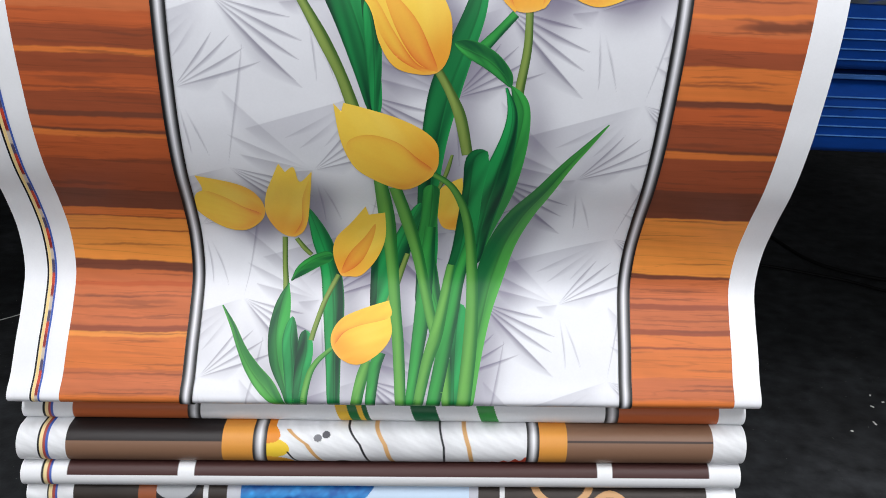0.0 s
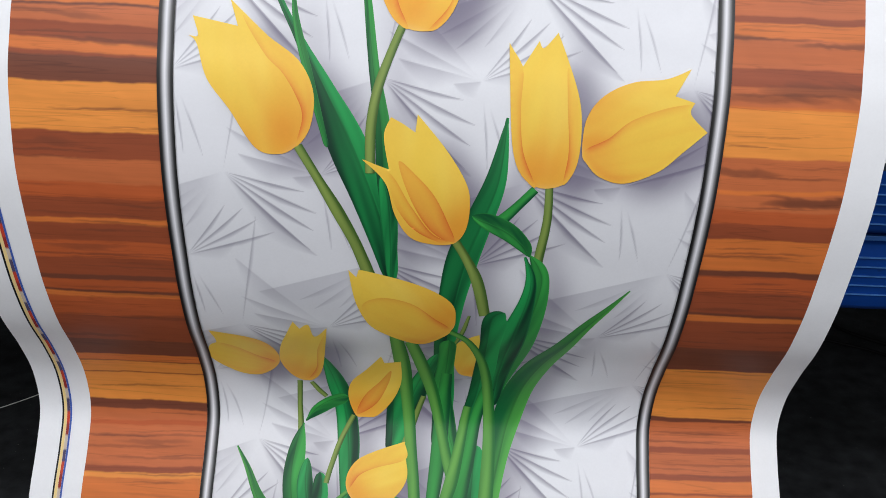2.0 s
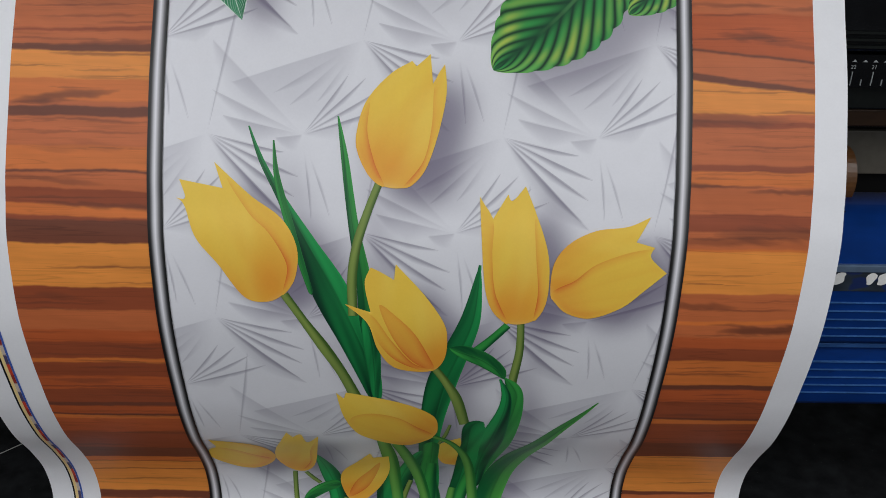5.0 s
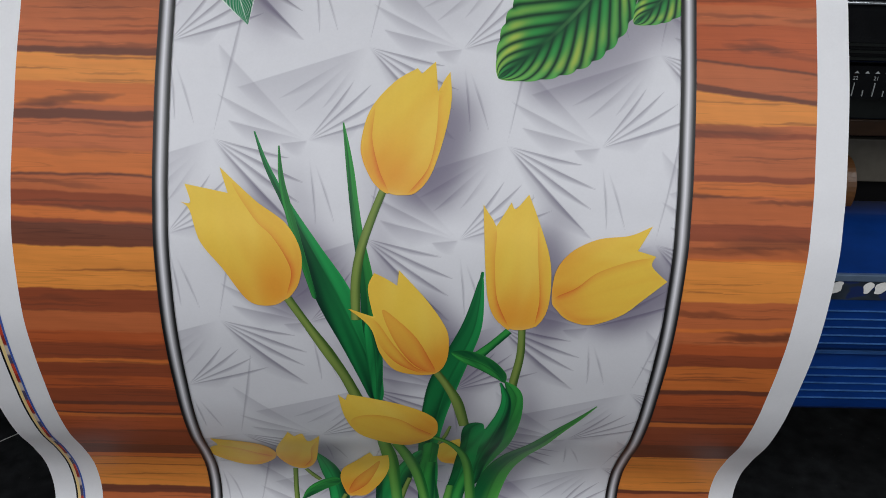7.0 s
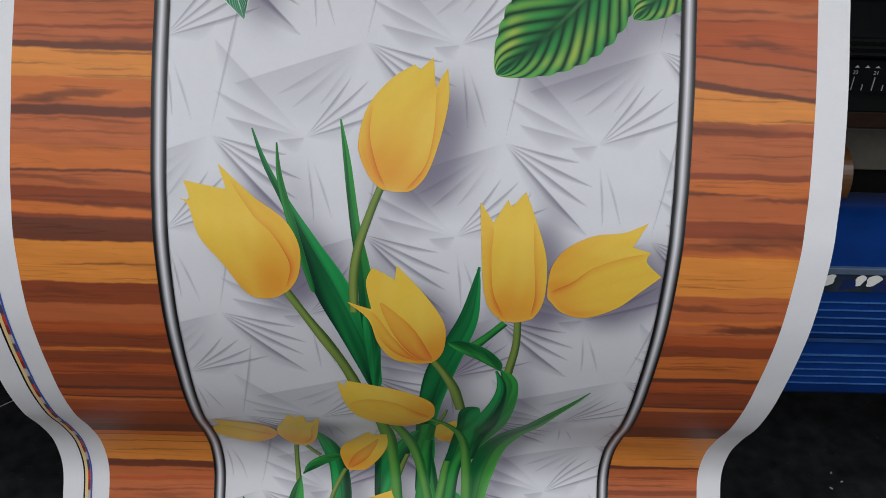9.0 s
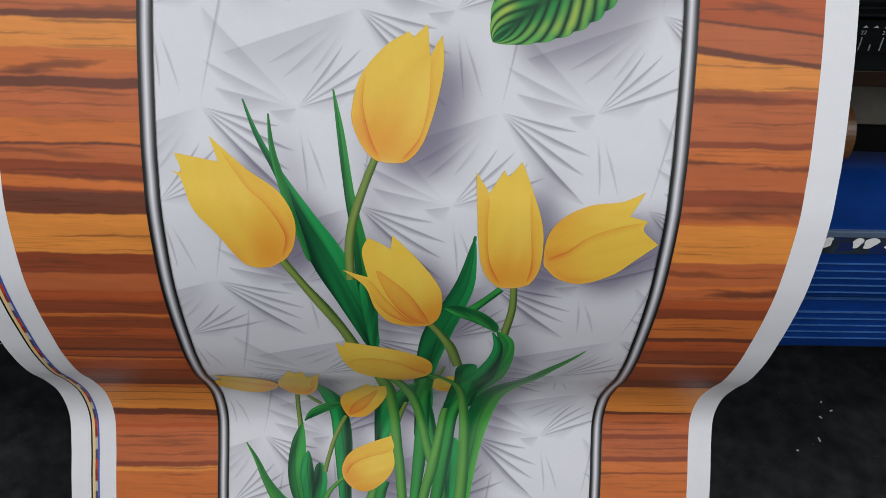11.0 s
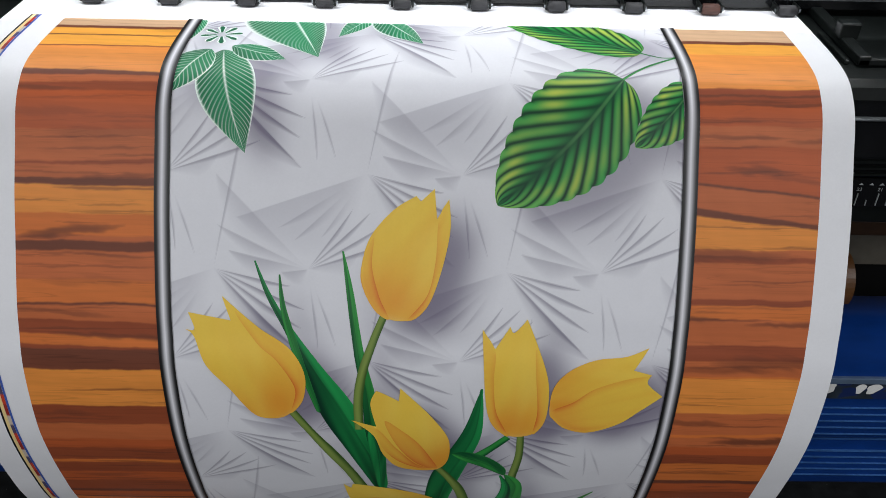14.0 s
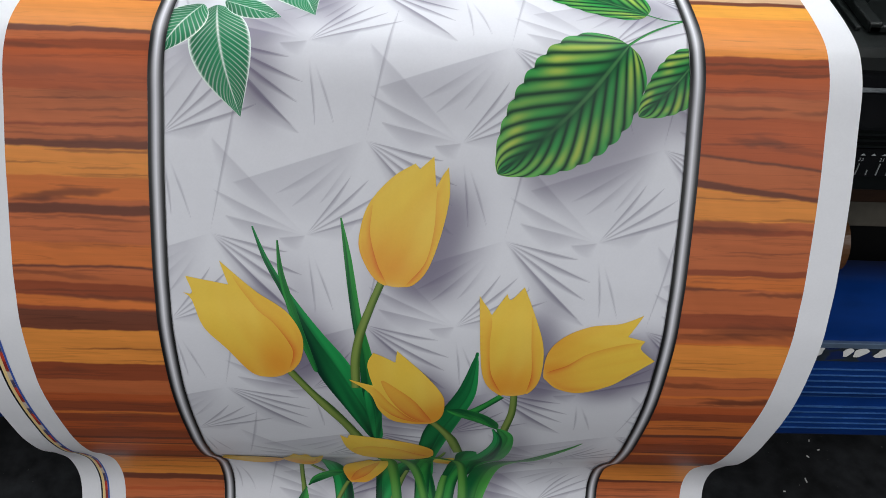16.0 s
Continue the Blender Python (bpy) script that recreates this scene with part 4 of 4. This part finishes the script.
def draw_blue_rose(u, h, ink):
    band(ink, u, -0.485, 0.398, lin(54, 46, 42))
    ink *= (1 + 0.12 * wave(6, u * 60, h * 3))[..., None]
    for u0, u1 in ((-0.305, -0.298), (0.108, 0.115)):
        band(ink, u, u0, u1, lin(222, 222, 224))
    m = (u > -0.253) & (u < 0.065)
    ink[m] = lin(196, 216, 236)
    rose = m & (u < -0.066 - 0.02 * (1 - h))
    tone = mixed(lin(14, 44, 140), lin(60, 160, 226), 0.5 + 0.55 * wave(9, u * 150, h * 3) * wave(11, u * -120, h * 4) + 0.25 * wave(12, u * 60, h * -5))
    ink[rose] = tone[rose]
    band(ink, u, -0.272, -0.253, lin(196, 198, 206))
    band(ink, u, 0.065, 0.078, lin(186, 188, 198))
    for cu, ch, ru, rh in ((0.195, 1.5, 0.042, 1.35), (0.262, -0.6, 0.030, 1.3)):
        d = np.hypot((u - cu) / ru, (h - ch) / rh)
        ink[np.abs(d - 1) < 0.12] = lin(206, 160, 112)
    d = np.hypot((u + 0.345) / 0.034, (h - 1.2) / 1.3)
    ink[d < 1] = lin(176, 178, 182)
    ink[np.abs(d - 1) < 0.1] = lin(40, 38, 40)
    ink[(u > -0.395) & (u < -0.37) & (h > 0.0)] = lin(150, 84, 52)
    return ink


def draw_dark(u, h, ink):
    band(ink, u, -0.484, 0.398, lin(60, 50, 46))
    return ink


fold(1.060, 0.1755, 0.0165, draw_tulip_foot, step=0.0011)
fold(1.034, 0.1325, 0.0265, draw_swirls, 0.008, step=0.0009)
fold(1.034, 0.0875, 0.0185, draw_bar, 0.008, step=0.0016)
fold(1.038, 0.0470, 0.0215, draw_blue_rose, tilt=0.020, step=0.0010)
fold(1.044, 0.0125, 0.0120, draw_dark, tilt=0.006)

# ---- the printer ----
printer = thing("large_format_printer", "large black and blue inkjet printer feeding a printed vinyl sheet", "printer")


def tube(y, z0, z1, depth):
    """Outline of a beam with a round upper nose, seen from its end."""
    h = z1 - z0
    nose = [(y + depth * (1 - math.cos(a)) * 0.9 , z1 - h * 0.42 + h * 0.42 * math.sin(a)) for a in (0, 0.3, 0.6, 0.9, 1.2, 1.5)]
    return [(y + 0.003, z0), (y, z0 + 0.006)] + nose + [(y + depth + 0.03, z1), (y + depth + 0.03, z0)]


BEAM_TOP, BEAM_MID, BEAM_LOW = 0.830, 0.661, 0.5625
for name, y, z0, z1, depth in (("upper_beam", 1.062, BEAM_MID + 0.004, BEAM_TOP, 0.06), ("lower_beam", 1.075, BEAM_LOW, BEAM_MID, 0.035)):
    beam = smooth(part(name, extruded(tube(y, z0, z1, depth), -1.25, 1.25), BLUE, printer, "blue enamelled ribbed aluminium beam"))
    h = z1 - z0
    for k in range(5):
        z = (0.676 if name == "upper_beam" else 0.582) + k * 0.0118
        bm = bmesh.new()
        box(bm, -1.25, 1.25, y - 0.0016, y + 0.002, z, z + 0.0014)
        part("rib", bm, BLUE_LINE, beam, "worn paler blue rib")
    if name == "upper_beam":
        part("worn_band", box(bmesh.new(), -1.25, 1.25, y - 0.0012, y + 0.004, 0.740, 0.766), GRIME, beam, "dark smudged band along the beam")
        # Pale strip painted in for the highlight across the beam's nose.
        part("highlight_strip", box(bmesh.new(), -1.25, 1.25, y - 0.0030, y + 0.004, 0.766, 0.7755, 0.0012), GLINT, beam, "raised pale strip painting the beam's highlight")
    else:
        # Paler strip painted in for the lower beam's top highlight.
        part("highlight_strip", box(bmesh.new(), -1.25, 1.25, y - 0.0015, y + 0.004, 0.6515, 0.6580, 0.0012), GLINT_BLUE, beam, "paler blue strip painting the beam's highlight")

for u, w in ((0.476, 0.018), (0.515, 0.012), (0.531, 0.018), (0.560, 0.02)):
    bm = bmesh.new()
    ring = [(u + w * 0.5 * math.cos(a) * (1 + 0.25 * math.sin(3 * a + u * 50)), 0.757 + 0.008 * math.sin(a) + 0.15 * w * math.cos(a)) for a in [k * math.pi / 7 for k in range(14)]]
    front = [bm.verts.new((x, 1.0605, z)) for x, z in ring]
    back = [bm.verts.new((x, 1.066, z)) for x, z in ring]
    bm.faces.new(front)
    for i in range(14):
        bm.faces.new((front[i], back[i], back[(i + 1) % 14], front[(i + 1) % 14]))
    bmesh.ops.recalc_face_normals(bm, faces=bm.faces)
    part("tape_scrap", bm, TAPE, printer, "torn scrap of white tape")

# platen, rounded apron below it and the scale
platen = [(1.186, 1.081), (1.190, 1.096), (1.202, 1.1015), (1.50, 1.1015), (1.50, 1.03), (1.20, 1.03)]
part("platen", extruded(platen, -1.25, 1.25), DARK, printer, "dark green-black steel platen")
apron = [(1.200 - 0.055 * math.sin(a), 1.085 - 0.075 * (1 - math.cos(a))) for a in [k * math.pi / 2 / 10 for k in range(11)]] + [(1.145, 1.008), (1.160, 1.001), (1.30, 1.001), (1.30, 1.085)]
smooth(part("apron", extruded(apron, -1.25, 1.25), BLACK, printer, "glossy black rounded front apron"))
# Bright strip laid on the apron lip to paint its gloss highlight.
part("apron_lip_highlight", box(bmesh.new(), -1.25, 1.25, 1.1615, 1.169, 1.0685, 1.0715, 0.001), EDGE, printer, "thin bright strip painting the highlight on the apron lip")
for k, z in enumerate((1.027, 1.019, 1.011)):
    bm = bmesh.new()
    box(bm, -1.25, 1.25, 1.141, 1.151, z, z + 0.003)
    part("apron_groove", bm, DARK, printer)
scale = part("scale_bar", box(bmesh.new(), -1.25, 1.25, 1.153, 1.161, 0.962, 1.001), BLACK, printer, "black scale bar with pale ticks")
bm = bmesh.new()
for k in range(-4, 20):
    x = 0.4555 + 0.0122 * k
    box(bm, x, x + 0.0009, 1.1515, 1.1535, 0.965, 0.981 if k % 2 == 0 else 0.972)
    tri = [bm.verts.new((x + dx, 1.152, 0.9925 + dz)) for dx, dz in ((-0.0025, 0), (0.0035, 0), (0.0005, 0.003))]
    bm.faces.new(tri)
tagged(part("scale_mark", bm, PALE, scale, "pale scale ticks"), kind="stuff")
for k in range(0, 8):
    text = bpy.data.curves.new("scale_number", "FONT")
    text.body, text.size, text.align_x = str(23 - k), 0.0065, "CENTER"
    text.materials.append(PALE)
    ob = new("scale_number", text)
    ob.matrix_basis = pose(0.456 + 0.0244 * k, 1.1522, 0.9845, 90, 0, 0)
    ob.parent = scale
# Black sheet added for the shaded void behind the beam.
part("dark_backing", box(bmesh.new(), -1.25, 1.25, 1.24, 1.27, 0.60, 1.00), WIRE, printer, "matt black sheet standing in for the dark void inside")
bm = bmesh.new()
bmesh.ops.create_cone(bm, cap_ends=True, segments=40, radius1=0.038, radius2=0.038, depth=0.05, matrix=pose(0.482, 1.17, 0.845, 0, 90, 0))
part("tape_roll", bm, TAN, printer, "tan roll of tape behind the beam")
part("inner_rail", box(bmesh.new(), -1.25, 1.25, 1.166, 1.19, 0.932, 0.960, 0.002), DARK, printer, "dark steel inner rail")
# Added brown box that stands in for a reflection under the inner rail.
part("brown_reflection_strip", box(bmesh.new(), -1.25, 1.25, 1.172, 1.19, 0.908, 0.930, 0.002), BROWN_REFLECTION, printer, "brown strip painting a reflection below the inner rail")
part("pale_panel", box(bmesh.new(), 0.40, 1.2, 1.225, 1.236, 0.825, 0.885, 0.002), PUTTY, printer, "dull grey-beige panel behind the beam")
for x in (-1.2, 1.2):
    bm = bmesh.new()
    box(bm, x - 0.04, x + 0.04, 1.14, 1.24, 0.0, 1.02, 0.004)
    part("stand_leg", bm, DARK, printer, "dark steel stand leg")

# hood over the platen, its lit edge and the pinch rollers
hood = [(1.328, 1.149), (1.334, 1.148), (1.342, 1.213), (1.348, 1.373), (1.341, 1.373), (1.335, 1.213)]
part("hood", extruded(hood, -1.25, 1.25), HOOD, printer, "scuffed grey-green steel hood")
part("hood_edge", box(bmesh.new(), -1.25, 1.25, 1.3265, 1.3315, 1.146, 1.1495), EDGE, printer, "bright bare metal edge")
part("clamp_bar", box(bmesh.new(), -1.25, 1.25, 1.395, 1.45, 1.111, 1.373), BLACK, printer, "dark bar behind the rollers")


bm = bmesh.new()
box(bm, 0.475, 0.490, 1.235, 1.43, 1.102, 1.114, 0.002)
box(bm, 0.475, 0.62, 1.235, 1.245, 1.102, 1.111, 0.002)
part("side_rail", bm, DARK, printer, "dark green-grey steel side rail")
bm = bmesh.new()
box(bm, 0.472, 0.496, 1.292, 1.310, 1.111, 1.131, 0.002)
part("stop_block", bm, DARK, printer, "dark steel stop block")
bm = bmesh.new()
box(bm, 0.545, 0.585, 1.265, 1.29, 1.102, 1.121, 0.002)
box(bm, 0.575, 0.590, 1.27, 1.33, 1.102, 1.213, 0.002)
part("latch", bm, BLACK, printer, "black latch")
bm = bmesh.new()
box(bm, 0.462, 0.468, 1.24, 1.33, 1.1018, 1.1065, 0.001)
part("edge_clip", bm, DARK, printer, "thin steel edge clip")


def pinch_roller(x, mat):
    roller = thing("pinch_roller", "small grey rubber pinch roller resting on the vinyl", "roller", (x, 1.378, 1.1142), "rollers along the platen")
    bm = bmesh.new()
    bmesh.ops.create_cone(bm, cap_ends=True, segments=28, radius1=0.0072, radius2=0.0072, depth=0.022, matrix=pose(0, 0, 0, 0, 90, 0))
    bmesh.ops.bevel(bm, geom=[e for e in bm.edges if e.calc_face_angle(0) > 0.8], offset=0.0015, segments=2, affect="EDGES")
    smooth(part("wheel", bm, mat, roller, "ribbed rubber wheel"))
    for side in (-1, 1):
        bm = bmesh.new()
        box(bm, side * 0.0132 - 0.0016, side * 0.0132 + 0.0016, -0.003, 0.020, -0.004, 0.006, 0.0008)
        part("bracket", bm, DARK, roller)
    bm = bmesh.new()
    bmesh.ops.create_cone(bm, cap_ends=True, segments=12, radius1=0.0024, radius2=0.0024, depth=0.033, matrix=pose(0, 0, 0, 0, 90, 0))
    part("axle", bm, EDGE, roller, "steel axle")
    return roller


for k in range(-5, 5):
    pinch_roller(0.2405 + 0.0985 * (k - 2), RUST if k == 3 else RUBBER)

# crumbs, a thread and a cable on the floor
for k, (x, y, w) in enumerate(((0.829, 1.428, 0.006), (0.858, 1.446, 0.005), (0.806, 1.369, 0.009), (0.752, 1.341, 0.004), (0.845, 1.47, 0.004))):
    bm = bmesh.new()
    box(bm, -w * 0.6, w * 0.6, -0.0014, 0.0014, 0, 0.0016, 0.0004)
    crumb = part("paper_crumb", bm, TAPE)
    crumb.location, crumb.rotation_euler = (x, y, 0.0), (0, 0, k * 1.3 + 2.2)
    tagged(crumb, "tiny white paper crumb on the floor", "crumb", "crumbs on the floor")


def floor_line(name, points, radius, mat, label, category):
    curve = bpy.data.curves.new(name, "CURVE")
    curve.dimensions, curve.bevel_depth, curve.bevel_resolution = "3D", radius, 2
    path = spline(points, 10)
    line = curve.splines.new("POLY")
    line.points.add(len(path) - 1)
    for p, (x, y) in zip(line.points, path):
        p.co = (x, y, radius, 1)
    curve.materials.append(mat)
    return tagged(new(name, curve), label, category)


floor_line("cable", [(0.55, 2.02), (0.80, 2.14), (1.03, 2.06), (1.25, 1.93), (1.9, 1.85)], 0.004, WIRE, "thin black cable lying on the floor", "cable")
floor_line("cable", [(0.95, 2.9), (0.98, 2.35), (1.06, 2.12), (1.30, 2.06), (1.8, 2.3)], 0.005, WIRE, "black cable loop lying on the floor", "cable")
floor_line("thread", [(-0.95, 1.60), (-0.87, 1.68), (-0.80, 1.76), (-0.70, 1.80)], 0.0011, TAPE, "white thread lying on the floor", "thread")
